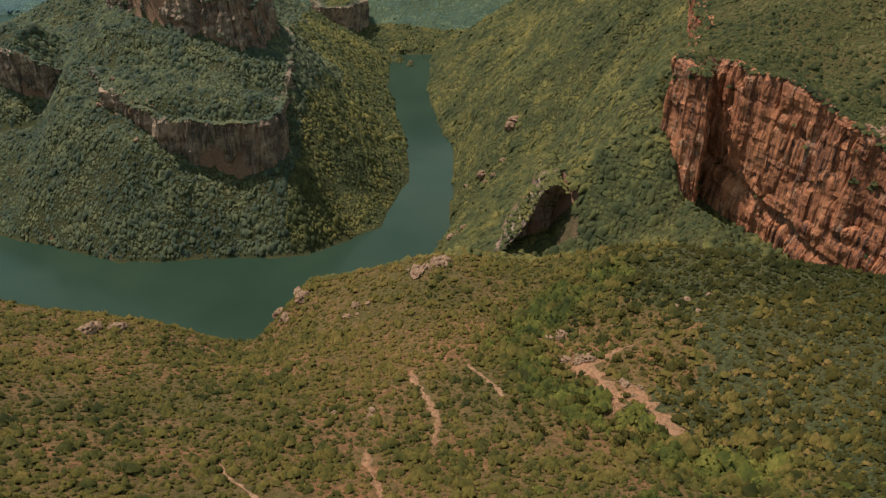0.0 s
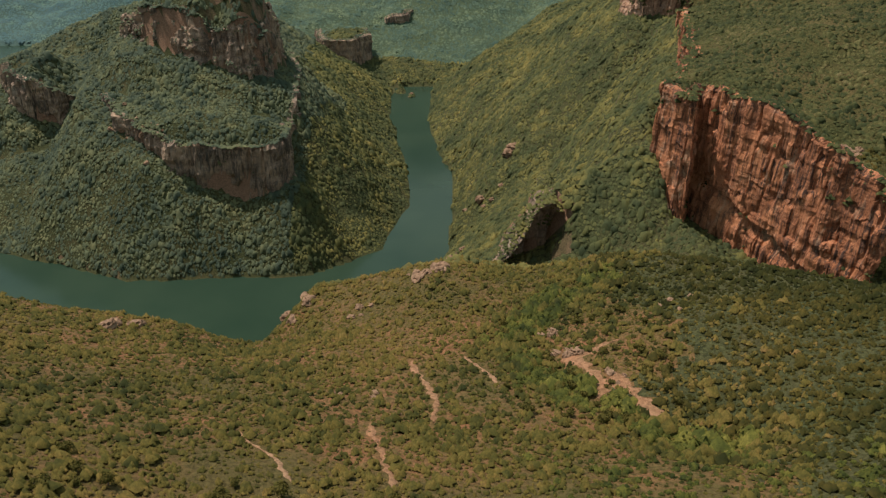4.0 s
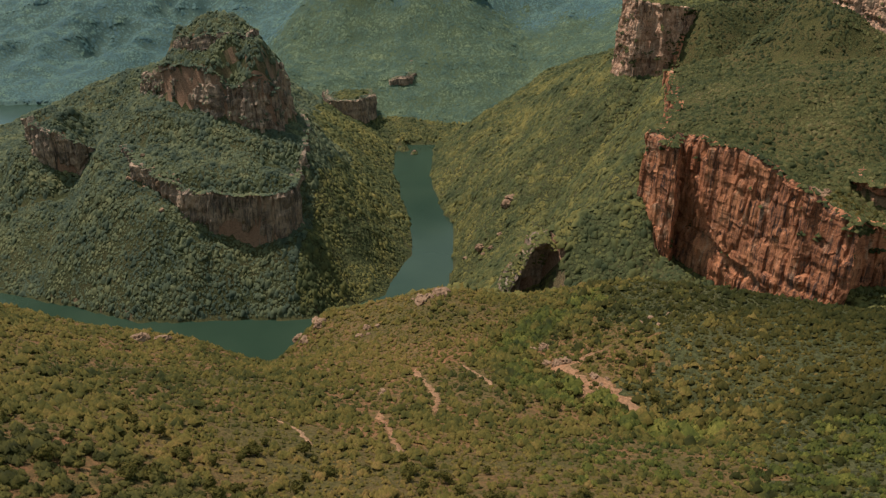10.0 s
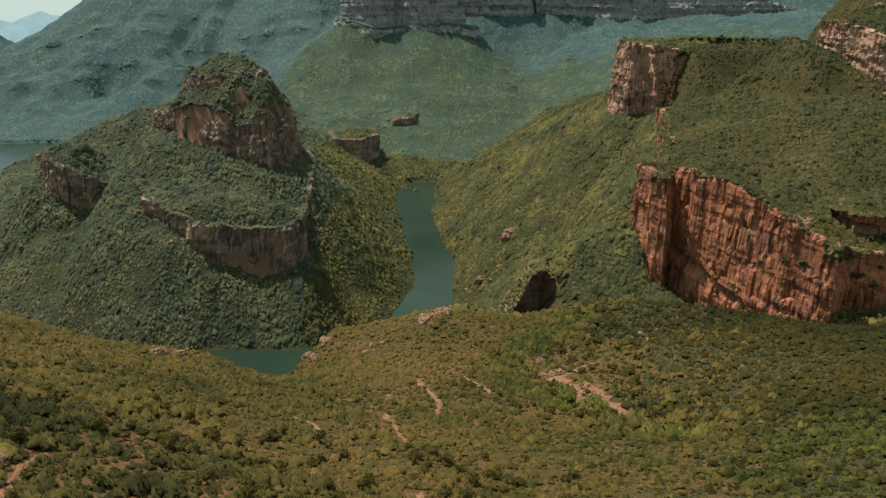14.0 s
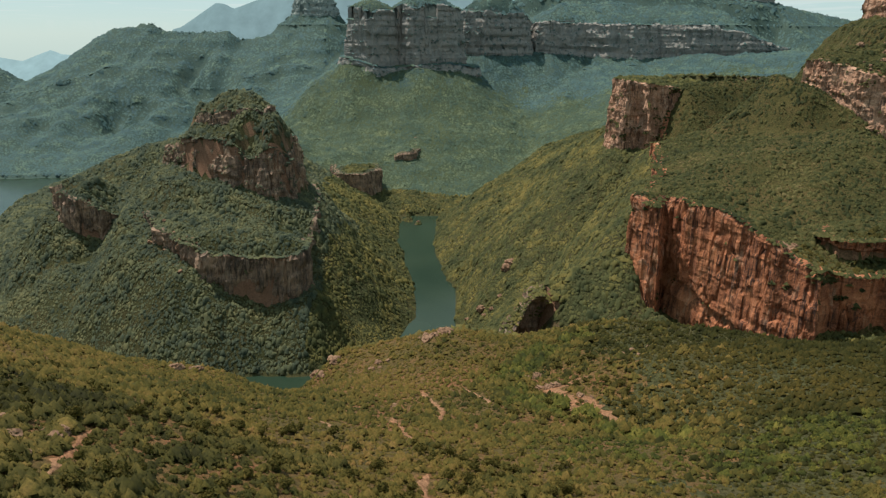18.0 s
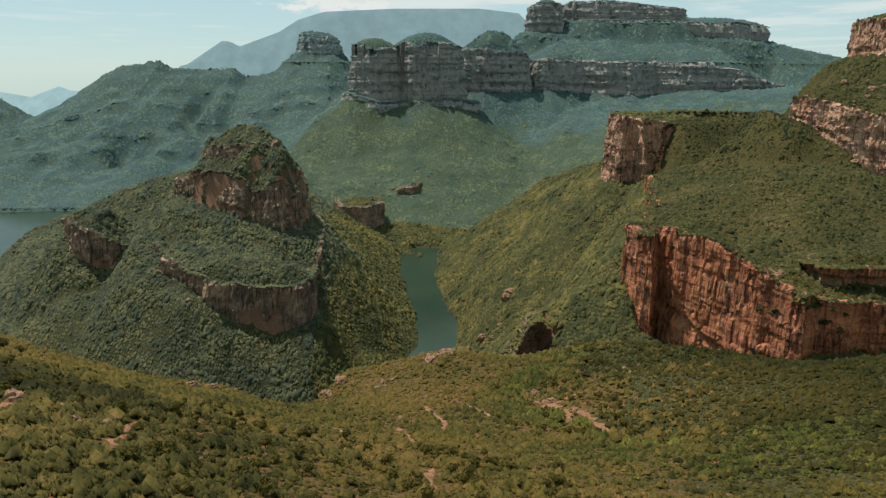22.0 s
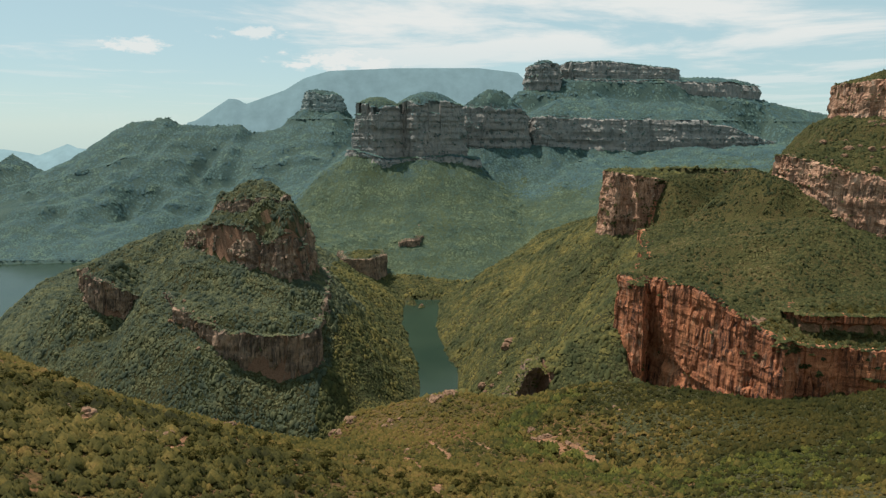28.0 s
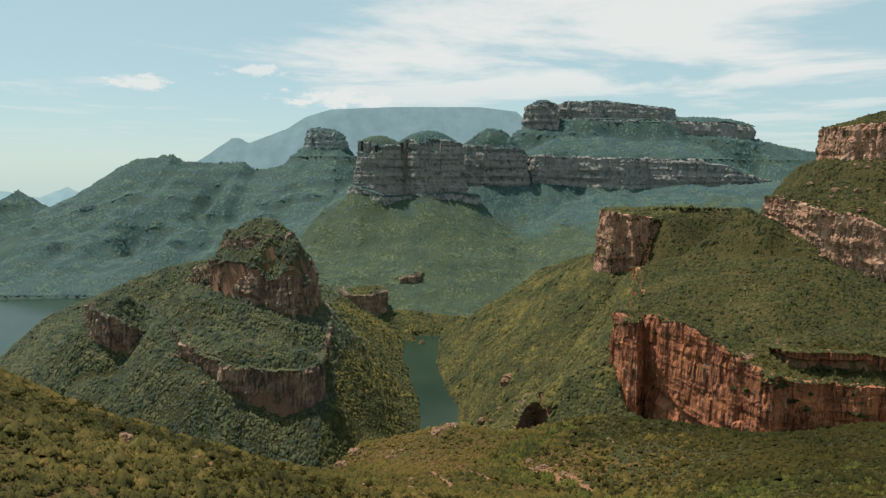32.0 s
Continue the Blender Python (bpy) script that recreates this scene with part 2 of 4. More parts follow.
EARTH = ground_material("washed_out_red_earth", (0.27, 0.135, 0.075), (0.21, 0.112, 0.060), (0.25, 0.15, 0.09), (0.24, 0.14, 0.085), (0.17, 0.095, 0.052))
BARK = ground_material("grey_bark", (0.16, 0.13, 0.10), (0.13, 0.105, 0.08), (0.15, 0.125, 0.10), (0.14, 0.11, 0.085), (0.12, 0.10, 0.08))
RED_ROCK = rock_material("red_sandstone", (0.060, 0.034, 0.026), (0.265, 0.102, 0.052), (0.43, 0.180, 0.088), (0.43, 0.28, 0.185), 0.45, 1.0)
PALE_RED = rock_material("pale_pink_sandstone", (0.075, 0.050, 0.040), (0.30, 0.165, 0.105), (0.46, 0.285, 0.19), (0.48, 0.38, 0.29), 0.45, 0.9)
# brown stone, greyed with lifted darks to put some haze into it
BROWN_ROCK = rock_material("weathered_brown_sandstone", (0.053, 0.046, 0.040), (0.160, 0.114, 0.086), (0.330, 0.226, 0.155), (0.297, 0.237, 0.179))
WATER = water_material()
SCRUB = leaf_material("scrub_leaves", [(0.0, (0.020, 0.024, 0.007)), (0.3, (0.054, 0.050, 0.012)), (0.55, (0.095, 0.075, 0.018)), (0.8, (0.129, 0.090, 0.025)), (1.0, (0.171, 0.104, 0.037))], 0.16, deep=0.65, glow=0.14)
# blue in these stops is raised a little for haze
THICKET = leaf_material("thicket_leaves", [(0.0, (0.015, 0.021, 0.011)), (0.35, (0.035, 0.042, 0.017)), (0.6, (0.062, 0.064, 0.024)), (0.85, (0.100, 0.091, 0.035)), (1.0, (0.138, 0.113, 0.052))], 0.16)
# darkened copy of the thicket leaves: puts the right-hand rise in shade
SHADE_THICKET = leaf_material("shade_toned_thicket_leaves", [(0.0, (0.010, 0.012, 0.003)), (0.35, (0.024, 0.024, 0.005)), (0.6, (0.040, 0.034, 0.008)), (0.85, (0.059, 0.046, 0.010)), (1.0, (0.080, 0.057, 0.014))], 0.16, deep=0.65, glow=0.14)
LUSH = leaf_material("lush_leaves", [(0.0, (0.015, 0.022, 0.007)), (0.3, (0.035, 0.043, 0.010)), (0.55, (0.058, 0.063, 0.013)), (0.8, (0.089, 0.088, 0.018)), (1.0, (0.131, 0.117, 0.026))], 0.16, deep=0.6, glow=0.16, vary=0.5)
# scrub leaves scaled darker, to paint the near left slope as shaded
SHADE_SCRUB = leaf_material("shade_toned_scrub_leaves", [(0.0, (0.012, 0.013, 0.005)), (0.3, (0.035, 0.034, 0.009)), (0.55, (0.063, 0.056, 0.015)), (0.8, (0.106, 0.083, 0.022)), (1.0, (0.163, 0.112, 0.036))], 0.16, deep=0.65, glow=0.12)
# valley trees: some haze blue is mixed into the leaf colour
HAZED_VALLEY_WOOD = leaf_material("haze_tinted_valley_leaves", [(0.0, (0.032, 0.058, 0.048)), (0.35, (0.051, 0.082, 0.061)), (0.65, (0.081, 0.111, 0.068)), (1.0, (0.112, 0.135, 0.073))], 0.03, deep=0.45, glow=0.1, vary=0.13, drift=0.32)
# slope leaves also carry a slight blue for haze
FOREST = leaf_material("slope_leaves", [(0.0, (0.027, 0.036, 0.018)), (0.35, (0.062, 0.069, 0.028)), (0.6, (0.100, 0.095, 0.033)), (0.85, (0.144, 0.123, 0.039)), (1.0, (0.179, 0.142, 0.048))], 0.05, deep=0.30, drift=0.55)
# the hill's leaves hold extra blue that stands in for haze
HAZED_HILL_WOOD = leaf_material("haze_tinted_hill_leaves", [(0.0, (0.028, 0.042, 0.031)), (0.35, (0.052, 0.068, 0.046)), (0.6, (0.081, 0.094, 0.052)), (0.85, (0.117, 0.120, 0.060)), (1.0, (0.152, 0.142, 0.068))], 0.05, deep=0.30, drift=0.28)
# farthest trees: the strongest haze blue in the leaf colour
HAZED_FAR_WOOD = leaf_material("haze_tinted_far_leaves", [(0.0, (0.037, 0.074, 0.084)), (0.4, (0.051, 0.095, 0.096)), (0.7, (0.067, 0.112, 0.096)), (1.0, (0.089, 0.128, 0.090))], 0.02, deep=0.3, glow=0.1, vary=0.10)

# ---------------------------------------------------------------- the lie of the land


def value_noise(x, y, seed=0):
    xi, yi = np.floor(x).astype(np.int64), np.floor(y).astype(np.int64)
    fx, fy = x - xi, y - yi
    fx, fy = fx * fx * (3 - 2 * fx), fy * fy * (3 - 2 * fy)

    def h(i, j):
        n = (i * 374761393 + j * 668265263 + seed * 974634777) & 0x7FFFFFFF
        n = ((n ^ (n >> 13)) * 1274126177) & 0x7FFFFFFF
        return ((n ^ (n >> 16)) & 0xFFFF) / 65535.0

    a = h(xi, yi) * (1 - fx) + h(xi + 1, yi) * fx
    b = h(xi, yi + 1) * (1 - fx) + h(xi + 1, yi + 1) * fx
    return (a * (1 - fy) + b * fy) * 2 - 1


def fbm(x, y, size, octaves=4, seed=0):
    out, amp, tot = 0.0, 1.0, 0.0
    for o in range(octaves):
        out = out + amp * value_noise(x / size + 17.3 * o, y / size - 9.1 * o, seed + o)
        tot, amp, size = tot + amp, amp * 0.5, size * 0.5
    return out / tot


def outline_distance(x, y, poly):
    """Distance to a closed outline, negative inside."""
    best = np.full(np.shape(x), 1e12)
    inside = np.zeros(np.shape(x), bool)
    n = len(poly)
    for i in range(n):
        (ax, ay), (bx, by) = poly[i], poly[(i + 1) % n]
        ex, ey = bx - ax, by - ay
        t = np.clip(((x - ax) * ex + (y - ay) * ey) / (ex * ex + ey * ey), 0, 1)
        best = np.minimum(best, (x - ax - t * ex) ** 2 + (y - ay - t * ey) ** 2)
        if ey:
            inside ^= ((ay > y) != (by > y)) & (x < (y - ay) / ey * ex + ax)
    d = np.sqrt(best)
    return np.where(inside, -d, d)


def smooth_max(a, b, k):
    h = np.clip(0.5 + 0.5 * (a - b) / k, 0, 1)
    return b * (1 - h) + a * h + k * h * (1 - h)


LAKE = [(-150, 1995), (-95, 2012), (-30, 2018), (-44, 1782), (-27, 1530), (19, 1332), (11, 1105), (1, 1004), (-45, 846),
        (-120, 735), (-267, 682), (-522, 715), (-800, 800), (-1100, 1050), (-1400, 1320), (-1800, 1500), (-3600, 1500),
        (-3600, 2560), (-1774, 2528), (-1513, 2583), (-1380, 2560), (-1310, 2100), (-1240, 1650), (-1010, 1230), (-830, 1030),
        (-613, 957), (-474, 905), (-394, 907), (-314, 914), (-201, 920), (-100, 1006), (-65, 1175), (-72, 1277), (-101, 1532), (-139, 1738)]


class Tier:
    """A table of rock: an outline, the height of its edge and how it rises inward, the foot of its cliff and the slope below."""

    def __init__(self, name, outline, edge, rise, cap, foot, apron, rough=5.0, fall=1.1, setback=1.3):
        self.name, self.outline, self.edge, self.rise, self.cap, self.foot, self.apron, self.rough, self.fall, self.setback = name, outline, edge, rise, cap, foot, apron, rough, fall, setback

    def warp(self, x, y):
        k = self.rough
        return (k * 1.6 * fbm(x, y, k * 9, 2, 5) + k * 0.6 * fbm(x, y, k * 2.6, 2, 15),
                k * 1.6 * fbm(x, y, k * 9, 2, 7) + k * 0.6 * fbm(x, y, k * 2.6, 2, 17))

    def distance(self, x, y):
        u, v = self.warp(x, y)
        return outline_distance(x + u, y + v, self.outline)

    def height(self, x, y):
        d = self.distance(x, y)
        top = self.edge(x, y) + 1.3 * self.rough * fbm(x, y, self.rough * 11, 3, 71) + self.cap * (1 - np.exp(-np.maximum(-d - 0.75 * self.setback * self.rough, 0) * self.rise / max(self.cap, 0.01)))
        foot = self.foot(x, y)
        k = self.rough
        t = np.clip((d + self.setback * k) / (0.9 * k), 0, 1)
        out = np.maximum(d, 0)
        return top * (1 - t) + foot * t - self.apron * out - self.fall * np.maximum(out - 6 * k, 0)


def level(z, gx=0.0, gy=0.0, x0=0.0, y0=0.0, span=250.0):
    return lambda x, y: z + gx * np.clip(x - x0, -span, span) + gy * np.clip(y - y0, -span, span)


def craggy(z, rise):
    return lambda x, y: z + rise * fbm(x, y, 52, 2, 91)


def hill_foot(x, y):
    z = np.interp(x, [-590, -555, -515, -478, -438, -400, -368, -304, -256, -229], [240, 216, 188, 168, 154, 134, 113, 88, 108, 124])
    return np.minimum(z, hill_rim(x, y) - 4)


def hill_rim(x, y):
    z = np.interp(x, [-590, -555, -515, -478, -438, -399, -302, -255, -232], [244, 222, 204, 196, 187, 180, 171, 176, 186])
    return z + 0.03 * np.clip(y - 1000, 0, 350) * np.clip((x + 330) / 60, 0, 1) + 6 * fbm(x, y, 30, 2, 95)


def cave_roof(x, y):
    return np.interp(x, [48, 56, 66, 80, 96, 108, 116, 122], [186, 197, 222, 236, 245, 248, 236, 204])


def cave_floor(x, y):
    return np.interp(x, [50, 124], [172, 194])


def butte_foot(x, y):
    return 330 + 0.1 * np.clip(x - 300, -100, 200) + 1.7 * np.clip(x - 360, 0, 60)


def red_rim(x, y):
    z = np.interp(x, [203, 246, 262, 277, 292, 306, 314, 332, 355, 390, 640], [352, 352, 360, 358, 347, 335, 330, 324, 321, 315, 300])
    w = np.clip((y - 520) / 160, 0, 1)
    z = z * (1 - w) + (352 + 0.06 * np.clip(y - 590, 0, 480) - 0.30 * np.clip(y - 950, 0, 230)) * w
    return z - 0.32 * np.clip(x - 480, 0, 260) * w + 6 * fbm(x, y, 40, 3, 99)


def red_foot(x, y):
    z = np.interp(x, [203, 214, 236, 262, 292, 306, 318, 330, 400], [252, 244, 226, 222, 222, 234, 250, 264, 266])
    return np.minimum(red_rim(x, y) - 5, z + 0.72 * np.clip(y - 660, 0, 120) + 0.14 * np.clip(y - 780, 0, 330))


TIERS = [
    # the hill in the river's bend
    Tier("hill_lower", [(-438, 1012), (-395, 996), (-335, 988), (-290, 986), (-250, 984), (-231, 996), (-238, 1060), (-243, 1160), (-254, 1250), (-276, 1340), (-330, 1420), (-480, 1400), (-590, 1300), (-580, 1180), (-555, 1120), (-515, 1072), (-478, 1040)],
         hill_rim, 0.50, 300, hill_foot, 0.95, 5.0, 0.5, 2.0),
    Tier("hill_upper", [(-552, 1248), (-520, 1205), (-460, 1172), (-400, 1150), (-330, 1140), (-276, 1152), (-282, 1230), (-300, 1320), (-400, 1400), (-520, 1350)],
         lambda x, y: 324 + 46 * fbm(x, y, 52, 2, 91) - 0.9 * np.clip(x + 336, 0, 62), 1.35, 160, lambda x, y: np.interp(x, [-550, -500, -410, -336, -280], [286, 284, 268, 246, 236]) + 0.05 * np.clip(y - 1150, 0, 200), 0.62, 5.0, 0.7, 3.0),
    Tier("hill_crown", [(-478, 1226), (-440, 1200), (-385, 1198), (-345, 1206), (-326, 1240), (-350, 1300), (-400, 1330), (-460, 1290)],
         craggy(386, 12), 1.6, 46, level(366), 0.9, 4.0, 3.5, 2.6),
    Tier("hill_shoulder", [(-770, 1232), (-742, 1194), (-704, 1180), (-664, 1190), (-640, 1226), (-600, 1250), (-560, 1262), (-560, 1360), (-740, 1340)],
         lambda x, y: np.interp(x, [-770, -742, -704, -664, -640, -560], [236, 240, 222, 194, 190, 238]) + 10 * fbm(x, y, 22, 2, 97), 0.62, 60,
         lambda x, y: np.interp(x, [-770, -742, -704, -664, -640, -560], [206, 184, 158, 144, 184, 232]), 0.75, 5.0, 0.8, 3.0),
    # the red wall and the slope above it
    Tier("red_wall", [(203, 642), (206, 616), (213, 600), (222, 598), (230, 614), (243, 637), (253, 602), (264, 570), (277, 544), (292, 508), (303, 474), (309, 448), (318, 444), (328, 462), (352, 470), (378, 465), (400, 474), (440, 468), (620, 470), (900, 500), (1500, 700), (1500, 1900), (900, 1750), (560, 1400), (385, 1175), (338, 1085), (310, 965), (288, 860), (248, 740)],
         red_rim, 0.33, 100, red_foot, 0.5, 4.0, 1.1, 2.8),
    Tier("red_ledge", [(352, 520), (362, 500), (380, 492), (398, 504), (414, 496), (450, 490), (560, 500), (640, 580), (500, 620), (380, 570)],
         level(345), 0.30, 60, level(327), 2.6, 4.0, 1.1, 2.0),
    Tier("butte", [(286, 1215), (306, 1158), (334, 1168), (352, 1146), (376, 1164), (410, 1186), (560, 1205), (640, 1330), (430, 1420), (320, 1330)],
         level(450, -0.11, 0, 310), 0.22, 12, butte_foot, 0.5, 4.5, 0.5, 3.0),
    Tier("right_band", [(488, 905), (505, 860), (560, 800), (630, 750), (800, 700), (1300, 800), (1600, 1500), (900, 1500), (680, 1150), (560, 985)],
         level(505, -0.34, 0.0, 470), 0.95, 130, level(470, -0.95, 0.0, 490), 0.8, 5.0, 1.1, 3.0),
    Tier("right_knob", [(640, 965), (672, 900), (740, 870), (1000, 900), (1000, 1200), (690, 1150)],
         level(606, 0.10, 0.0, 600), 0.3, 30, level(558), 0.5, 5.0, 1.1, 2.5),
    # the small wall with the cave
    Tier("cave_wall", [(49, 640), (52, 612), (66, 614), (95, 618), (120, 620), (142, 624), (160, 690), (90, 740)],
         cave_roof, 0.4, 30, cave_floor, 0.75, 3.0, 1.1, 10.0),
    # low tables by the head of the river
    Tier("low_table", [(-345, 2040), (-275, 2018), (-228, 2050), (-215, 2120), (-240, 2210), (-390, 2210)],
         level(126, 0.06, 0, -300), 0.12, 25, level(52), 0.5, 5.0, 0.4, 3.5),
    Tier("second_table", [(-290, 2440), (-250, 2400), (-190, 2372), (-118, 2384), (-106, 2430), (-112, 2520), (-300, 2560)],
         level(143, 0.20, 0, -118), 0.30, 40, level(98), 0.5, 5.0, 0.5, 3.6),
    # the far massif
    Tier("twin_towers", [(-446, 3050), (-436, 2996), (-400, 2950), (-350, 2918), (-306, 2908), (-262, 2950), (-214, 2990), (-180, 2962), (-140, 2946), (-60, 2966), (20, 2990), (60, 3050), (60, 3200), (-200, 3260), (-430, 3160)],
         level(590, 0.03, 0, -430), 0.0, 1, lambda x, y: np.interp(x, [-450, -400, -300, -140, 0, 60], [446, 440, 410, 392, 396, 410]), 0.74, 7.0, 0.0, 4.2),
    Tier("tower_base", [(-476, 3040), (-468, 2976), (-420, 2924), (-360, 2888), (-290, 2874), (-230, 2912), (-160, 2920), (-60, 2926), (50, 2950), (130, 3010), (140, 3150), (-200, 3260), (-440, 3160)],
         lambda x, y: np.interp(x, [-476, -360, -290, 0, 130], [442, 424, 400, 414, 400]), 0.2, 10, lambda x, y: np.interp(x, [-476, -420, -300, -230, -60, 130], [410, 392, 352, 346, 374, 366]), 0.74, 7.0, 0.0, 4.0),
    Tier("third_tower", [(24, 3330), (60, 3286), (150, 3262), (260, 3280), (350, 3310), (384, 3370), (360, 3480), (180, 3560), (40, 3480)],
         level(630, -0.08, 0, 60), 1.15, 420, level(446), 0.62, 7.0, 0.0, 4.6),
    Tier("long_band", [(370, 3440), (392, 3372), (470, 3352), (560, 3392), (640, 3430), (740, 3398), (860, 3388), (990, 3440), (1100, 3396), (1200, 3392), (1300, 3420), (1390, 3400), (1510, 3420), (1660, 3560), (2000, 4700), (250, 4700), (300, 3560)],
         lambda x, y: np.interp(x, [386, 553, 860, 1194, 1389, 1505, 1650], [582, 592, 580, 570, 548, 490, 470]), 0.50, 210,
         lambda x, y: np.interp(x, [386, 553, 860, 1194, 1389, 1505, 1650], [458, 446, 434, 440, 428, 396, 400]), 0.58, 8.0, 0.0, 5.6),
    Tier("mesa_lower", [(640, 3900), (760, 3846), (900, 3862), (1000, 3846), (1130, 3872), (1230, 3850), (1400, 3862), (1520, 3836), (1650, 3850), (1712, 3900), (1780, 4300), (650, 4400)],
         lambda x, y: np.interp(x, [640, 1500, 1700], [796, 790, 772]), 0.40, 56, lambda x, y: np.interp(x, [640, 1250, 1700], [738, 728, 700]), 0.46, 8.0, 0.8, 4.4),
    Tier("mesa_upper", [(606, 3930), (640, 3900), (780, 3884), (900, 3900), (1050, 3890), (1190, 3900), (1268, 3960), (1260, 4250), (620, 4300)],
         lambda x, y: np.interp(x, [600, 920, 1250], [906, 900, 872]), 0.1, 8, level(808), 0.3, 8.0, 0.8, 4.6),
    Tier("mesa_knob", [(384, 3880), (420, 3826), (500, 3808), (570, 3826), (598, 3880), (580, 3980), (420, 3990)],
         level(876), 1.2, 52, level(744), 0.5, 8.0, 0.8, 5.2),
    Tier("ridge_butte", [(-944, 4350), (-905, 4305), (-820, 4300), (-720, 4320), (-650, 4370), (-690, 4470), (-900, 4480)],
         level(728, -0.1, 0, -800), 0.7, 70, level(640), 0.62, 8.0, 0.0, 4.0),
]
CAVE = next(t for t in TIERS if t.name == "cave_wall")
RED_WALL = next(t for t in TIERS if t.name == "red_wall")
# grassy caps of the twin towers: centre, top, radii
DOMES = [(-335, 3050, 668, 142, 140), (-112, 3066, 692, 192, 128)]


NEAR_TERMS = [20.8, -67.7, 14.8, 14.3, 1.8, -10.5, 38.7, 8.7, -2.3, 25.2, -7.7, -9.8, -2.0, -6.8, -0.9]


def swell(x, y, cx, cy, rx, ry, h):
    return h * np.exp(-((x - cx) / rx) ** 2 - ((y - cy) / ry) ** 2)


def near_ground(x, y):
    """The scrubby headland in front: falls to the north, with a gully and rounded rises beside it."""
    u, v = np.clip(x, -340, 430) / 200, (np.clip(y, -270, 440) - 200) / 200
    powers = [(i, j) for i in range(5) for j in range(5) if i + j <= 4]
    z = 300 + sum(c * u ** i * v ** j for c, (i, j) in zip(NEAR_TERMS, powers))
    z = z + swell(x, y, -118, 370, 40, 50, -20) + swell(x, y, 120, 215, 40, 30, -14) + swell(x, y, 155, 295, 45, 35, 9)
    z = z + swell(x, y, 55, 330, 28, 60, -8) + swell(x, y, 125, 402, 50, 30, -3) + swell(x, y, 58, 427, 50, 30, -16) + swell(x, y, -5, 395, 30, 30, 9) + swell(x, y, 280, 375, 60, 45, -18)
    return z


def land(x, y, hollow=True):
    d = outline_distance(x + 10 * fbm(x, y, 90, 3, 31), y + 10 * fbm(x, y, 90, 3, 33), LAKE)
    z = np.interp(d, [-60, 0, 10, 110, 300, 480, 1000, 1700, 4000], [-22, -1, 6, 96, 222, 290, 395, 470, 560])
    flank = np.exp(-((y - 1320) / 270) ** 2) * np.clip(x / 60, 0, 1)
    z = z * (1 - flank) + np.minimum(1.12 * d, 318 + 0.06 * d) * flank
    north = np.interp(d, [-60, 0, 100, 300, 600, 1000, 1700, 4000], [-22, -1, 30, 74, 150, 262, 420, 540])
    north = north + swell(x, y, 200, 2600, 170, 500, -60) + swell(x, y, -700, 2700, 180, 420, -60)
    north = north + np.clip((d - 80) / 300, 0, 1) * 62 * (0.42 - np.abs(fbm(x, y * 0.40, 420, 4, 45)) * 1.6)
    # the long slope under the twin towers runs out towards the river's head
    reach = np.hypot(np.maximum(np.abs(x + 190) - 110, 0), y - 3090)
    cone = np.interp(reach, [0, 176, 300, 420, 560, 700, 860, 1060], [400, 384, 296, 222, 168, 112, 58, 15]) + 12 * fbm(x, y, 120, 3, 46)
    north = smooth_max(north, cone, 14.0)
    n = np.clip((y - 1880) / 260, 0, 1)
    n = n * n * (3 - 2 * n)
    z = z * (1 - n) + north * n
    # the spur left of the hill stays low
    spur = np.clip((-470 - x) / 110, 0, 1) * np.clip((2000 - y) / 200, 0, 1)
    z = np.where(z > 110, z * (1 - spur) + (110 + 0.12 * (z - 110)) * spur, z)
    fade = np.clip(d / 150, 0, 1)
    z = z + fade * (16 * fbm(x, y, 170, 4, 3) + 4.0 * fbm(x, y, 28, 3, 9))
    # shores of the left-hand lake rise to a line of hills
    crest = np.interp(x + 70 * fbm(x, y, 350, 3, 61) * np.clip((4250 - y) / 600, 0, 1), [-3600, -2760, -2660, -2590, -2450, -2049, -1943, -1703, -1640, -1500, -1262, -1197, -900, -685, -450, 0, 4000],
                      [200, 300, 362, 322, 250, 499, 557, 585, 552, 540, 555, 500, 560, 640, 500, 300, 200])
    shore = np.interp(x, [-1500, -1000, -650, 100], [2540, 2660, 3060, 3300])
    s = np.clip((y - shore) / (4200 - shore), 0, 1)
    ridges = 1 - np.abs(fbm(x, y * 0.6, 330, 4, 41)) * 1.6
    hills = crest * (0.75 * s + 0.25 * s * s * s) * (0.72 + 0.28 * np.clip(ridges + s, 0, 1)) - np.maximum(y - 4200, 0) * 0.9
    hills = hills + 95 * (ridges - 0.62) * np.sin(np.pi * np.clip(s, 0, 1)) * np.clip(s * 3, 0, 1)
    bench = 74.0
    step = hills / bench + 1.3 * fbm(x, y, 600, 3, 47)
    hills = hills * 0.84 + 0.16 * bench * (np.floor(step) + np.clip((step - np.floor(step)) * 3.0 - 1.6, 0, 1) - 1.3 * fbm(x, y, 600, 3, 47))
    hills = np.where(x < 100, hills, 0)
    back = np.clip((y - 2300) / 300, 0, 1) * np.clip((-600 - x) / 500, 0, 1)
    z = z * (1 - back) + np.maximum(hills, np.minimum(z, 12)) * back
    z = np.where((x < 100) & (y > 2700), np.maximum(z, hills), z)
    east = np.interp(x, [1600, 1700, 1864, 2037, 2500], [600, 704, 668, 634, 560])
    z = np.where(x > 1600, np.maximum(z, east - 0.5 * np.abs(y - 3900)), z)
    z = z + swell(x, y, 66, 560, 48, 48, -62) + swell(x, y, -205, 1130, 60, 110, -16) + swell(x, y, 330, 420, 120, 40, -38) + swell(x, y, 190, 500, 60, 60, -20) + swell(x, y, 235, 500, 45, 45, -22)
    z = z + swell(x, y, -100, 610, 220, 110, -60)
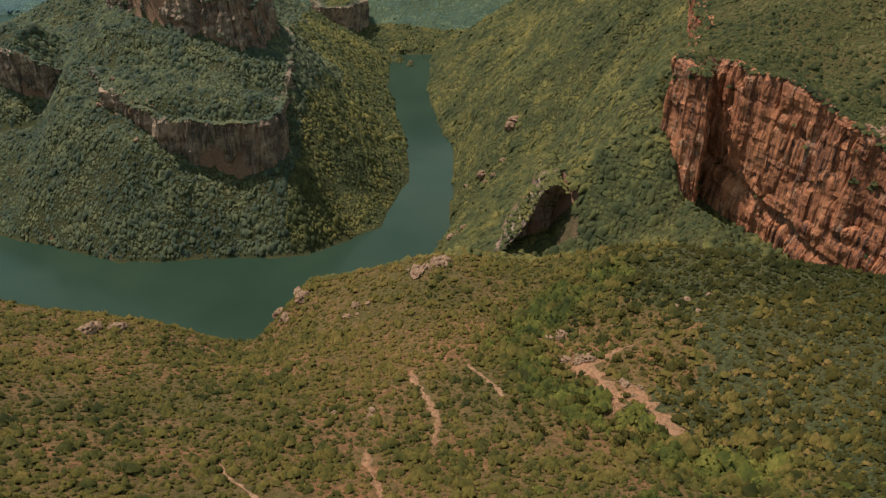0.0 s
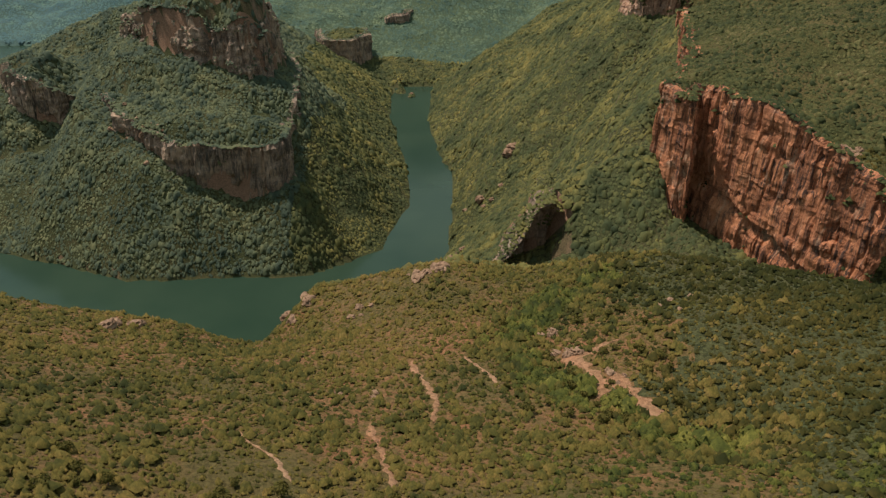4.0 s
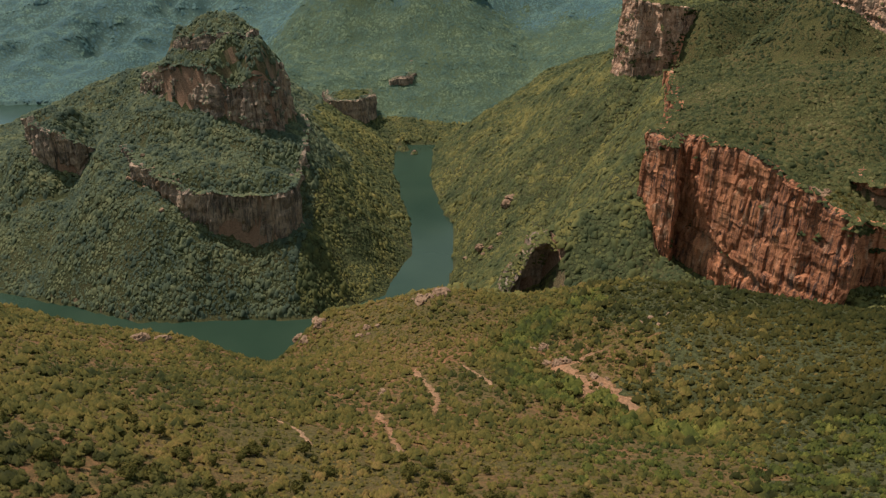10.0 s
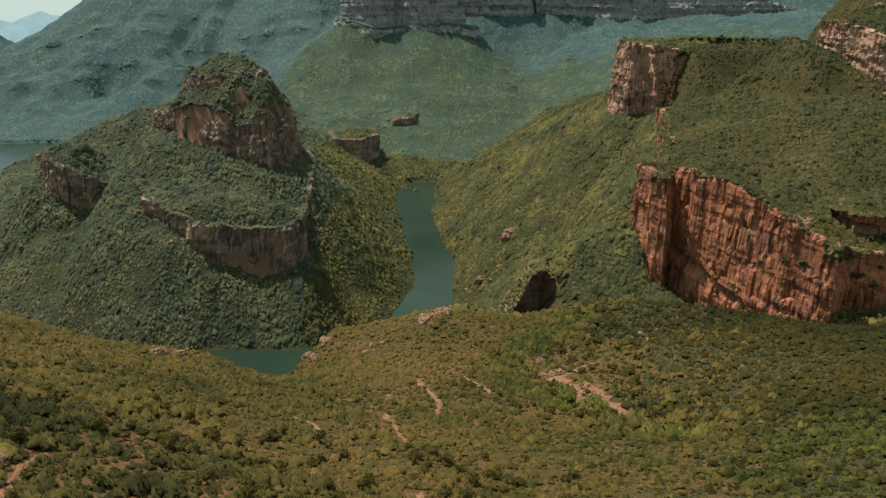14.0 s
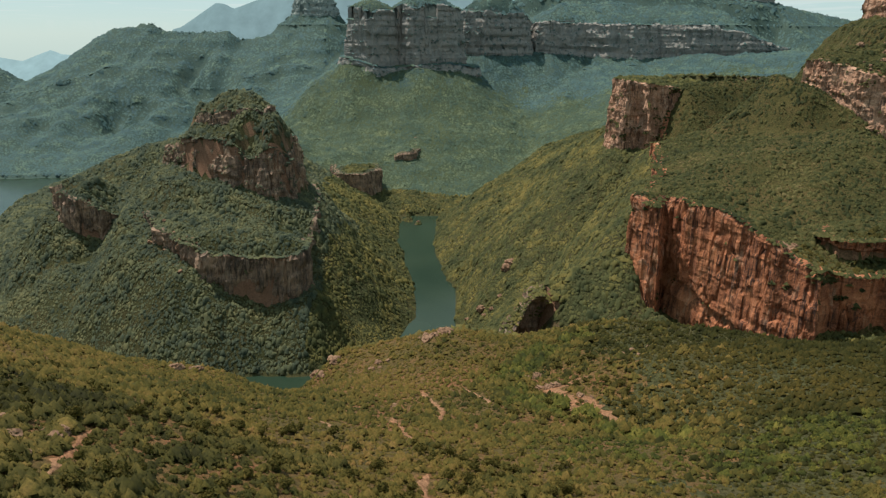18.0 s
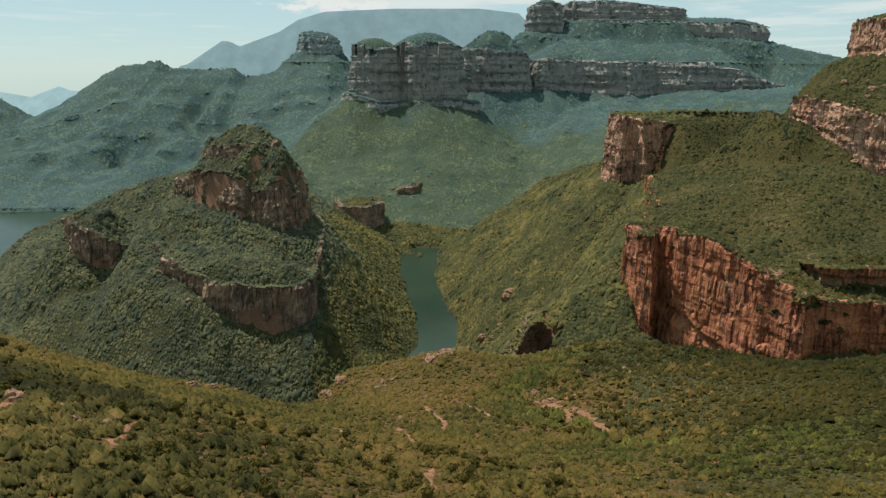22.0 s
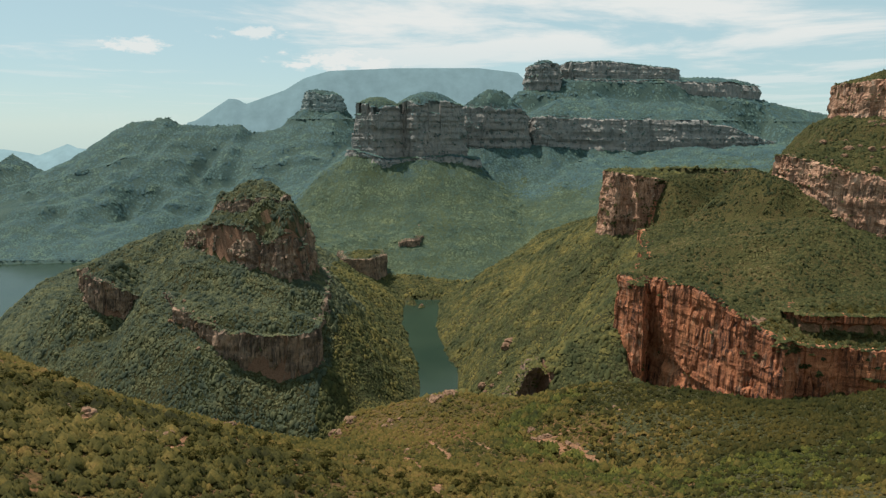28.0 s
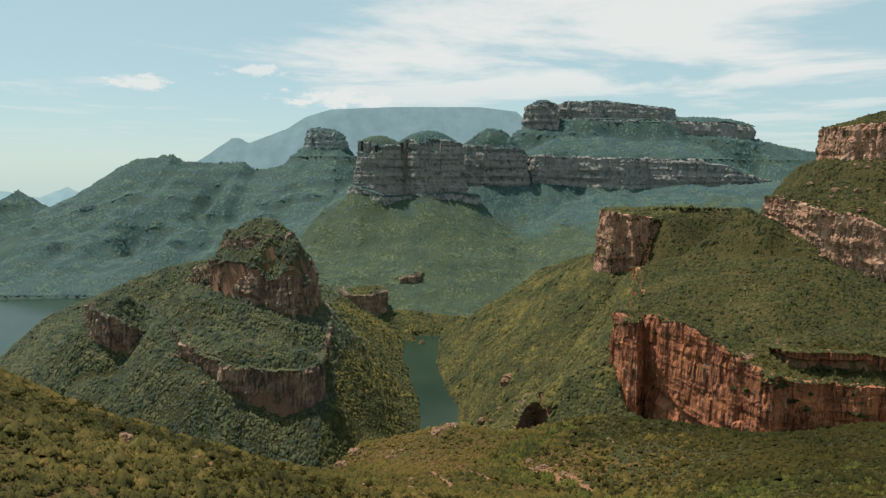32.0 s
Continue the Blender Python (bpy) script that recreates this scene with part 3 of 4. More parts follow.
    # headland in front
    near = near_ground(x, y) + 4 * fbm(x, y, 60, 4, 21)
    lip = np.interp(x, [-400, -250, -200, -130, -95, -40, 20, 120, 220, 300, 420], [470, 455, 450, 430, 500, 500, 505, 475, 405, 378, 378])
    w = np.clip((lip - y) / np.interp(x, [100, 220], [85, 45]), 0, 1)
    w = w * w * (3 - 2 * w)
    z = z * (1 - w) + near * w
    gully = -(44 * np.abs(fbm(x, y * 0.35, 150, 3, 49)) + 95 * np.abs(fbm(x, y * 0.3, 360, 3, 53))) * np.clip((y - 2300) / 300, 0, 1)
    crest = np.interp(x, [40, 60, 93, 144, 187, 208, 226, 246], [100, 205, 248, 276, 299, 300, 230, 150]) + 4 * fbm(x, y, 40, 3, 51)
    spur = crest - np.where(y < 650, 0.78, 0.95) * np.sqrt((y - 650) ** 2 + 64)
    z = smooth_max(z, np.where((x > 40) & (x < 275), spur, -100), 4.0)
    # the ground drops away in front of the red wall
    out = outline_distance(x, y, RED_WALL.outline)
    front = (x > 212) & (x < 460) & (y < 640) & (y > 376) & (out > -30)
    z = np.where(front, np.minimum(z, red_foot(x, y) + 0.4 * np.maximum(out - 14, 0)), z)
    for t in TIERS:
        h = t.height(x, y)
        if t.setback > 3.9 and t.rough > 6:
            h = h + gully * np.clip((t.foot(x, y) - h) / 60, 0, 1)
        z = smooth_max(z, h, 3.0)
    # the cave's floor stays clear
    inner = CAVE.distance(x, y)
    clear = hollow & (inner > -27 + 27 * np.clip((x - 106) / 14, 0, 1)) & (inner < 34) & (x > 42) & (x < 135) & (y > 560) & (y < 660)
    z = np.where(clear, np.minimum(z, cave_floor(x, y) + 2.0 * np.maximum(x - 103, 0) - 0.5 * np.maximum(inner, 0)), z)
    for cx, cy, top, rx, ry in DOMES:
        r = np.clip(((x - cx) / rx) ** 2 + ((y - cy) / ry) ** 2, 0, 1)
        z = np.where(z > 570, np.maximum(z, 586 + (top - 586) * (1 - r)), z)
    z = np.where(d > 0, np.minimum(z, 4 + 1.55 * d), np.minimum(z, -1))
    z = z + swell(x, y, -92, 1912, 16, 34, 22.5) + swell(x, y, -120, 1950, 10, 20, 21.5)
    return z


# ---------------------------------------------------------------- ground and water


def mesh_object(name, verts, faces, material, smooth=False):
    me = bpy.data.meshes.new(name)
    verts, faces = np.asarray(verts, np.float32), np.asarray(faces, np.int32)
    k = faces.shape[1]
    me.vertices.add(len(verts))
    me.vertices.foreach_set("co", verts.ravel())
    me.loops.add(faces.size)
    me.loops.foreach_set("vertex_index", faces.ravel())
    me.polygons.add(len(faces))
    me.polygons.foreach_set("loop_start", np.arange(0, faces.size, k, dtype=np.int32))
    me.polygons.foreach_set("use_smooth", np.full(len(faces), smooth))
    me.update(calc_edges=True)
    me.materials.append(material)
    return new(name, me)


def grid_faces(rows, cols, wrap=False):
    i, j = np.meshgrid(np.arange(rows - 1), np.arange(cols if wrap else cols - 1), indexing="ij")
    a, b = i * cols + j, i * cols + (j + 1) % cols
    return np.stack([a, b, b + cols, a + cols], -1).reshape(-1, 4)


PIVOT = (0.0, -330.0)


def build_ground():
    half = 44
    fine = np.arange(-half, half + 0.01, 0.26)
    ang = np.radians(np.concatenate([fine, np.arange(half + 4, 360 - half - 2, 6)]))
    r = np.concatenate([[20, 80, 140, 200, 250], 280 * np.exp(np.arange(0, math.log(5480 / 280), 0.0063))])
    A, R = np.meshgrid(ang, r)
    X, Y = PIVOT[0] + R * np.sin(A), PIVOT[1] + R * np.cos(A)
    Z = land(X.ravel(), Y.ravel()).reshape(X.shape)
    v = np.stack([X, Y, Z], -1).reshape(-1, 3)
    ob = mesh_object("ground", v, grid_faces(len(r), len(ang), True)[:, ::-1], GROUND, True)
    centre = np.array([p.center[1] for p in ob.data.polygons])
    side = np.array([p.center[0] for p in ob.data.polygons])
    green = side + 70 * fbm(side, centre, 60, 4, 107) + 25 * fbm(side, centre, 9, 2, 108) + 1.2 * np.minimum(centre - 60, 0) > 120
    ob.data.materials.append(MID_GROUND)
    ob.data.materials.append(HAZED_FAR_GROUND)
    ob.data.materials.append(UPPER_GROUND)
    ob.data.materials.append(HAZED_VALLEY_GROUND)
    # the haze tint in the ground colour grows in steps with distance
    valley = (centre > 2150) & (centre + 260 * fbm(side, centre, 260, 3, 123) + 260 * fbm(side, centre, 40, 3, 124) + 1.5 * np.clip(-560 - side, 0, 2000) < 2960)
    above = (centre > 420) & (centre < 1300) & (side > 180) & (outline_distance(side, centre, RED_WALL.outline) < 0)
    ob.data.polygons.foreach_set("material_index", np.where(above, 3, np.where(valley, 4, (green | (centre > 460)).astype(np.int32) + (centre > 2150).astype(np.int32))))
    return tagged(ob, "canyon ground of red soil, dry grass and bare rock", "ground", kind="structure")


build_ground()
lake = mesh_object("water", [(-5600, -5600, 0), (5600, -5600, 0), (5600, 5600, 0), (-5600, 5600, 0)], [(0, 1, 2, 3)], WATER)
tagged(lake, "calm dark green reservoir water in the canyon", "water", kind="structure")


# ---------------------------------------------------------------- cliffs


def part(name, ob, parent, label=""):
    ob.name = name
    ob.parent = parent
    return tagged(ob, label) if label else ob


LEDGES, FAR_LEDGES = [], []
RNG = np.random.default_rng(7)


def cliff_wall(tier, first, last, step, material, blocky=3.0, lean=0.06, ledges=3):
    """The broken rock wall under a tier's rim, along its outline from corner to corner."""
    poly = tier.outline
    pts = []
    for i in range(first, last):
        a, b = np.array(poly[i % len(poly)], float), np.array(poly[(i + 1) % len(poly)], float)
        n = max(2, int(np.linalg.norm(b - a) / step))
        pts += [a + (b - a) * k / n for k in range(n)]
    q = np.array(pts)
    p = q.copy()
    for _ in range(4):
        u, v = tier.warp(p[:, 0], p[:, 1])
        p = q - np.stack([u, v], -1)
    tan = np.gradient(p, axis=0)
    k = 5
    tan = np.stack([np.convolve(np.pad(tan[:, c], k, mode="edge"), np.ones(2 * k + 1) / (2 * k + 1), "valid") for c in (0, 1)], -1)
    nrm = np.stack([tan[:, 1], -tan[:, 0]], -1) / np.maximum(np.linalg.norm(tan, axis=1, keepdims=True), 1e-6)
    inner = p - nrm * (tier.rough * (tier.setback + 0.2) + 1)
    if np.mean(tier.distance(inner[:, 0], inner[:, 1])) > 0:
        nrm = -nrm
        inner = p - nrm * (tier.rough * (tier.setback + 0.2) + 1)
    outer = p + nrm * 5
    ztop = np.maximum(land(inner[:, 0], inner[:, 1]), tier.edge(p[:, 0], p[:, 1]) + 1.3 * tier.rough * fbm(p[:, 0], p[:, 1], tier.rough * 11, 3, 71)) + 0.6
    if material is BROWN_ROCK:
        ztop = ztop + 4.5 * fbm(p[:, 0], p[:, 1], 16, 3, 73) - 1.5
    zin = ztop
    if tier.name == "cave_wall":
        zin = land(inner[:, 0], inner[:, 1], False) + 0.4
        ztop = np.minimum(tier.edge(p[:, 0], p[:, 1]) + 2 * fbm(p[:, 0], p[:, 1], 12, 2, 77), land(p[:, 0], p[:, 1], False) + np.interp(p[:, 0], [50, 62, 100, 112, 122], [2, 8, 24, 14, 2]))
    zbot = np.minimum(land(outer[:, 0], outer[:, 1]), land(p[:, 0] + nrm[:, 0] * 3, p[:, 1] + nrm[:, 1] * 3)) - 5
    zbot = np.minimum(zbot, ztop - 4)
    rows = int(max(6, np.median(ztop - zbot) / (step * 1.1)))
    s = np.cumsum(np.r_[0, np.linalg.norm(np.diff(p, axis=0), axis=1)])
    V = np.linspace(0, 1, rows)
    S, T = np.meshgrid(s, V)
    Z = np.where(T > 0.98, zin, zbot + (ztop - zbot) * T)
    b, wander, tilt = blocky, 0.20 if material is RED_ROCK else 0.45, 0.3 if material is RED_ROCK else 1.0

    def joints(width, high, seed):
        """Blocks between upright joints and level breaks: one depth for each block."""
        ci = np.floor((S + wander * width * fbm(S, Z * 0.25, width * 1.7, 3, seed)) / width)
        zi = np.floor(Z / high + 5.3 * value_noise(ci, ci * 0, seed + 1) + 0.25 * tilt * value_noise(S / width, Z / high, seed + 2))
        return value_noise(ci, zi, seed + 3)

    tame = 0.46 if material is RED_ROCK else 1.0
    cols = 0.75 * joints(b * 4.2, b * 16, 511) + 0.55 * tame * joints(b * 1.7, b * 7, 521) + 0.30 * tame ** 2 * joints(b * 0.8, b * 2.6, 531) + (1.0 if material is RED_ROCK else 1.7) * value_noise(S / (b * 9), Z / (b * 30), 52)
    # vegetated ledges: between them the wall stands nearly upright
    tt = T * ledges + 0.9 * fbm(S, Z * 0, b * 14, 3, 59) + 0.25 * value_noise(S / (b * 3), Z * 0, 61)
    frac = tt - np.floor(tt)
    rise = np.clip((np.floor(tt) + np.clip((frac - 0.80) / 0.20, 0, 1)) / ledges, 0, 1) * 0.85 + 0.15 * T
    crack = np.abs(fbm(S, Z * 0.22, b * 7, 3, 53))
    beds = np.floor((value_noise(Z / (b * 3.1), S / (b * 40), 55) + 0.5 * value_noise(Z / (b * 1.2), S / (b * 22), 56)) * 3.0) / 3.0
    off = b * (0.95 * cols - 1.1 * np.exp(-(crack / 0.06) ** 2) + 0.40 * beds) - lean * (ztop - zbot) * rise + b * (0.16 if material is RED_ROCK else 0.35) * fbm(S, Z, b * 1.6, 3, 57)
    if step > 4.4:
        # far walls: level strata stand out more than upright joints
        strata = np.floor((value_noise(Z / (b * 2.4), S / (b * 60), 155) + 0.6 * value_noise(Z / (b * 1.0), S / (b * 30), 156)) * 3.0) / 3.0
        off = b * (0.42 * cols + 0.75 * strata - 0.5 * np.exp(-(crack / 0.05) ** 2)) - lean * (ztop - zbot) * rise
    off = off + np.where(T > 0.98, -np.maximum(tier.rough * (tier.setback - 0.2) - lean * (ztop - zbot), 2.0), 0)
    # a shadowed undercut runs along part of the foot
    off = off - b * 1.2 * np.exp(-((T - 0.22) / 0.06) ** 2) * np.clip(fbm(S, Z * 0, b * 16, 2, 58) + 0.2, 0, 1)
    if tier.name == "red_wall":
        # a long overhang slants down across the foot of the wall
        eave = np.interp(p[:, 0], [236, 262, 292, 306, 330], [278, 262, 244, 240, 236])[None] + 2 * fbm(S, Z * 0, 18, 2, 66)
        off = off - 5.5 * np.clip((eave - Z) / 1.5, 0, 1) * np.clip(1 - (eave - Z - 4) / 14, 0, 1) * (p[:, 0] > 236)
    if tier.name == "red_ledge":
        off = off - 7.0 * np.clip((0.72 - T) / 0.1, 0, 1) * np.clip(value_noise(S / 22, Z * 0, 68) + 0.6, 0, 1)
    if tier.name == "cave_wall":
        off = off - 26.0 * np.clip(1 - T / 0.9, 0, 1) ** 0.45 * np.clip((s - 20) / 18, 0, 1) ** 0.6
    X, Y = p[:, 0] + nrm[:, 0] * off, p[:, 1] + nrm[:, 1] * off
    shrubby = 0.12 * (material is RED_ROCK) * np.clip((X - 310) / 60, 0, 1) + value_noise(S / 16, Z / 7, 63) + 0.6 * value_noise(S / 5, Z / 4, 64) + 0.85 * (frac > 0.80) * (lean > 0.1)
    green = (shrubby > (0.45 if lean > 0.4 else 1.0 if material is RED_ROCK else 0.66)) & (T > 0.08) & (T < 0.94)
    shrubs = [np.stack([X, Y, Z], -1)[green][::3]]
    rim = value_noise(s / 5, s * 0, 65) > -0.7
    w0 = lean * (ztop - zbot)
    for back in np.linspace(0.02, 1.0, 12 if tier.name == "cave_wall" else 6):
        w = -w0 - np.maximum(tier.rough * (tier.setback + 0.2) - w0, 2.0) * back
        row = np.stack([p[:, 0] + nrm[:, 0] * w, p[:, 1] + nrm[:, 1] * w, ztop + (zin - ztop) * back], -1)[rim & (RNG.uniform(size=len(p)) < (0.85 if tier.name == "cave_wall" else 0.6 if material is BROWN_ROCK or tier.name == "red_ledge" else 0.40 if step > 1.3 else 0.26))]
        shrubs.append(row + RNG.normal(0, 1.0 + 0.35 * step, row.shape) * np.array([1, 1, 0.15]))
    (LEDGES if step < 4.5 else FAR_LEDGES).extend(shrubs)
    verts = np.stack([X, Y, Z + b * 0.25 * value_noise(S / b, Z / b, 60)], -1).reshape(-1, 3)
    return mesh_object("rock_face", verts, grid_faces(rows, len(p)), material)


def tier_named(name):
    return next(t for t in TIERS if t.name == name)


CLIFFS = [
    ("hill_lower", -3, 10, 2.2, BROWN_ROCK, 4.2, "shaded brown sandstone cliff ringing the wooded hill"),
    ("hill_upper", -1, 8, 2.0, BROWN_ROCK, 4.6, "weathered sandstone cliff under the wooded hilltop"),
    ("hill_crown", 0, 5, 2.0, BROWN_ROCK, 2.2, "broken sandstone crags near the wooded hilltop"),
    ("hill_shoulder", 0, 4, 2.2, BROWN_ROCK, 3.0, "dark sandstone cliff on the hill's shoulder"),
    ("red_wall", -5, 18, 0.9, RED_ROCK, 2.4, "tall red sandstone cliff with dark vertical streaks"),
    ("red_ledge", -1, 6, 1.0, RED_ROCK, 1.8, "low red rock band with a shadowed overhang"),
    ("butte", -1, 5, 1.3, PALE_RED, 3.2, "pale red sandstone butte at the end of the ridge"),
    ("right_band", -1, 4, 2.0, PALE_RED, 2.8, "pale red sandstone cliff band along the wooded slope"),
    ("right_knob", -1, 3, 2.2, PALE_RED, 3.0, "pale weathered rock knob on the ridge"),
    ("cave_wall", 0, 4, 1.4, BROWN_ROCK, 1.6, "dark rock wall hollowed by a cave"),
    ("low_table", -1, 4, 3.0, BROWN_ROCK, 3.0, "low dark cliff on a wooded spur"),
    ("second_table", 2, 5, 3.4, BROWN_ROCK, 3.0, "low rock step on the far slope"),
    # from here on the stone colour carries the haze tint
    ("tower_base", -1, 10, 4.6, HAZED_FAR_ROCK, 6.0, "broken rock step below the twin towers"),
    ("twin_towers", -1, 12, 4.6, HAZED_FAR_ROCK, 7.0, "broad twin rock towers above the far valley"),
    ("third_tower", -1, 6, 5.0, HAZED_FAR_ROCK, 7.0, "rock tower with a pointed grassy cap"),
    ("long_band", -1, 13, 6.0, HAZED_FAR_ROCK, 9.0, "long brown cliff band below the mesa"),
    ("mesa_lower", 0, 9, 6.0, HAZED_FAR_ROCK, 8.0, "lower cliff tier of the far flat-topped mesa"),
    ("mesa_upper", -1, 6, 6.0, HAZED_FAR_ROCK, 7.0, "upper cliff tier of the far flat-topped mesa"),
    ("ridge_butte", -1, 5, 6.0, HAZED_BUTTE_ROCK, 8.0, "layered butte, paled for haze, in front of the blue mountain"),
    ("mesa_knob", -1, 5, 5.0, HAZED_FAR_ROCK, 8.0, "rounded rock knob at the end of the mesa"),
]
# how far each wall leans back, where it is not nearly upright
LEAN = {"hill_upper": 0.20, "hill_crown": 0.25, "hill_lower": 0.05, "right_band": 0.10, "right_knob": 0.08, "butte": 0.10, "twin_towers": 0.08, "tower_base": 0.30, "third_tower": 0.16,
        "long_band": 0.20, "mesa_lower": 0.22, "mesa_upper": 0.25, "mesa_knob": 0.2, "ridge_butte": 0.3}
for name, first, last, step, material, blocky, label in CLIFFS:
    wall = cliff_wall(tier_named(name), first, last, step, material, blocky, LEAN.get(name, 0.04), 2 if name.startswith("mesa") else 3)
    wall.name = "cliff"
    tagged(wall, label, "cliff", group="sandstone cliffs")


# ---------------------------------------------------------------- far ranges, beyond the valley


def far_range(name, xs, zs, y, depth, seed, material, label):
    """A distant range: a ridge line with spurs that run down towards the valley."""
    x = np.arange(xs[0], xs[-1] + 1, 24.0)
    crest = np.interp(x, xs, zs)
    t = np.linspace(0, 1, 26)
    X, T = np.meshgrid(x, t)
    spur = 1 - np.abs(fbm(X, T * 260, 260, 4, seed))
    Z = crest * (1 - T ** 1.3) * (1 - 0.12 * (1 - spur) * np.sin(np.pi * np.clip(T * 1.15, 0, 1))) + 9 * fbm(X, T * 400, 90, 3, seed + 4) * np.sin(np.pi * T) - 40 * T
    Y = y - depth * T + 60 * fbm(X, T * 300, 200, 3, seed + 9) * np.sin(np.pi * T)
    v = np.stack([X, Y, Z], -1).reshape(-1, 3)
    ob = mesh_object(name, v, grid_faces(len(t), len(x)), material, True)
    return tagged(ob, label, "mountain", kind="structure")


# haze over the far ranges is put in as their own blue glow
def haze_glow_material(name, colour, strength):
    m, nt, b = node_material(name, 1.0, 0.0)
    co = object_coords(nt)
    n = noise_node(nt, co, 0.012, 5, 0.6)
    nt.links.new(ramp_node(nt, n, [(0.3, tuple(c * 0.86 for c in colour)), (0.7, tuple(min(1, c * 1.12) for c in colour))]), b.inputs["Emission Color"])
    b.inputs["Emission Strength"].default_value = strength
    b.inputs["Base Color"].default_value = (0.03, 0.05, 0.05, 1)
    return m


HAZE_GLOW = haze_glow_material("haze_glow_range", (0.140, 0.212, 0.225), 1.0)
FARTHEST_HAZE_GLOW = haze_glow_material("farthest_haze_glow_range", (0.215, 0.320, 0.335), 1.0)
far_range("backdrop_mountain", [-1800, -1744, -1510, -1450, -1399, -1133, -1000, -831, -384, 173, 440, 471, 700], [560, 574, 723, 718, 687, 780, 860, 909, 930, 934, 905, 864, 800], 4780, 520, 81, HAZE_GLOW, "distant flat-topped mountain with a haze-blue glow")
far_range("backdrop_peaks", [-3400, -3053, -2950, -2826, -2720, -2628, -2560, -2478, -2300, -1900], [380, 388, 372, 352, 392, 425, 398, 392, 340, 300], 4800, 500, 91, FARTHEST_HAZE_GLOW, "horizon peaks with a pale blue haze glow")

# ---------------------------------------------------------------- vegetation


def ico(subdiv):
    bm = bmesh.new()
    bmesh.ops.create_icosphere(bm, subdivisions=subdiv, radius=1.0)
    v = np.array([p.co[:] for p in bm.verts])
    f = np.array([[p.index for p in q.verts] for q in bm.faces])
    bm.free()
    return v, f


def dome_crowns(count, rough, flat):
    """Treetops seen from above: an uneven cap of five sides and two rings."""
    out = []
    for _ in range(count):
        v = [(0.1 * RNG.normal(), 0.1 * RNG.normal(), flat * RNG.uniform(0.85, 1.15))]
        for h, r in ((0.62, 0.66), (-0.15, 0.98)):
            for k in range(5):
                a = 2 * math.pi * (k + 0.5 * (h < 0)) / 5 + 0.25 * RNG.normal()
                q = r * (1 + rough * RNG.normal())
                v.append((q * math.cos(a), q * math.sin(a), flat * (h + 0.18 * RNG.normal())))
        out.append(np.array(v))
    f = []
    for k in range(5):
        n = (k + 1) % 5
        f += [(0, 1 + k, 1 + n), (1 + k, 6 + k, 1 + n), (1 + n, 6 + k, 6 + n)]
    return out, np.array(f)


def cap_crowns(count, rough, flat):
    """Small round bush tops: one uneven ring of six under a peak."""
    out = []
    for _ in range(count):
        v = [(0.15 * RNG.normal(), 0.15 * RNG.normal(), flat * RNG.uniform(0.8, 1.1))]
        for k in range(6):
            a, q = 2 * math.pi * k / 6 + 0.2 * RNG.normal(), 1 + rough * RNG.normal()
            v.append((q * math.cos(a), q * math.sin(a), flat * (-0.1 + 0.2 * RNG.normal())))
        out.append(np.array(v))
    return out, np.array([(0, 1 + k, 1 + (k + 1) % 6) for k in range(6)])


def lobed_crowns(count, lobes, leaves, leaf, flat):
    """Bush crowns like a cauliflower: a middle lobe, smaller ones heaped round it, and loose leaf sprays at the edges."""
    caps, cap_f = cap_crowns(12, 0.2, 1.0)
    size = len(caps[0])
    out, f = [], None
    for _ in range(count):
        verts, faces, k = [caps[int(RNG.integers(12))] * np.array([0.62, 0.62, 0.50 * flat]) + np.array([0, 0, 0.36 * flat])], [cap_f], size
        for i in range(lobes):
            ang, q = 2 * np.pi * (i + RNG.uniform(0, 0.8)) / lobes, RNG.uniform(0.38, 0.68)
            r = RNG.uniform(0.30, 0.50) * (0.72 if lobes > 6 else 1.0)
            verts.append(caps[int(RNG.integers(12))] * np.array([r, r, r * 1.25 * flat]) + np.array([q * math.cos(ang), q * math.sin(ang), flat * (RNG.uniform(0.25, 0.75) - 0.55 * q)]))
            faces.append(cap_f + k)
            k += size
        for j in range(leaves):
            d = RNG.normal(size=3); d[2] = abs(d[2]) * 0.8
            d /= np.linalg.norm(d)
            c = d * np.array([0.92, 0.92, 0.80 * flat]) * RNG.uniform(0.8, 1.12) + np.array([0, 0, 0.15])
            t = np.cross(d, RNG.normal(size=3)); t /= np.linalg.norm(t)
            u = np.cross(d, t) + d * RNG.uniform(-0.5, 0.5)
            w = leaf * RNG.uniform(0.6, 1.25)
            verts.append(np.array([c + t * w, c - t * w * 0.7 + u * w * 0.6, c - t * w * 0.3 - u * w * 0.9]))
            faces.append(np.array([[k, k + 1, k + 2]]))
            k += 3
        out.append(np.concatenate(verts))
        f = np.concatenate(faces)
    return out, f


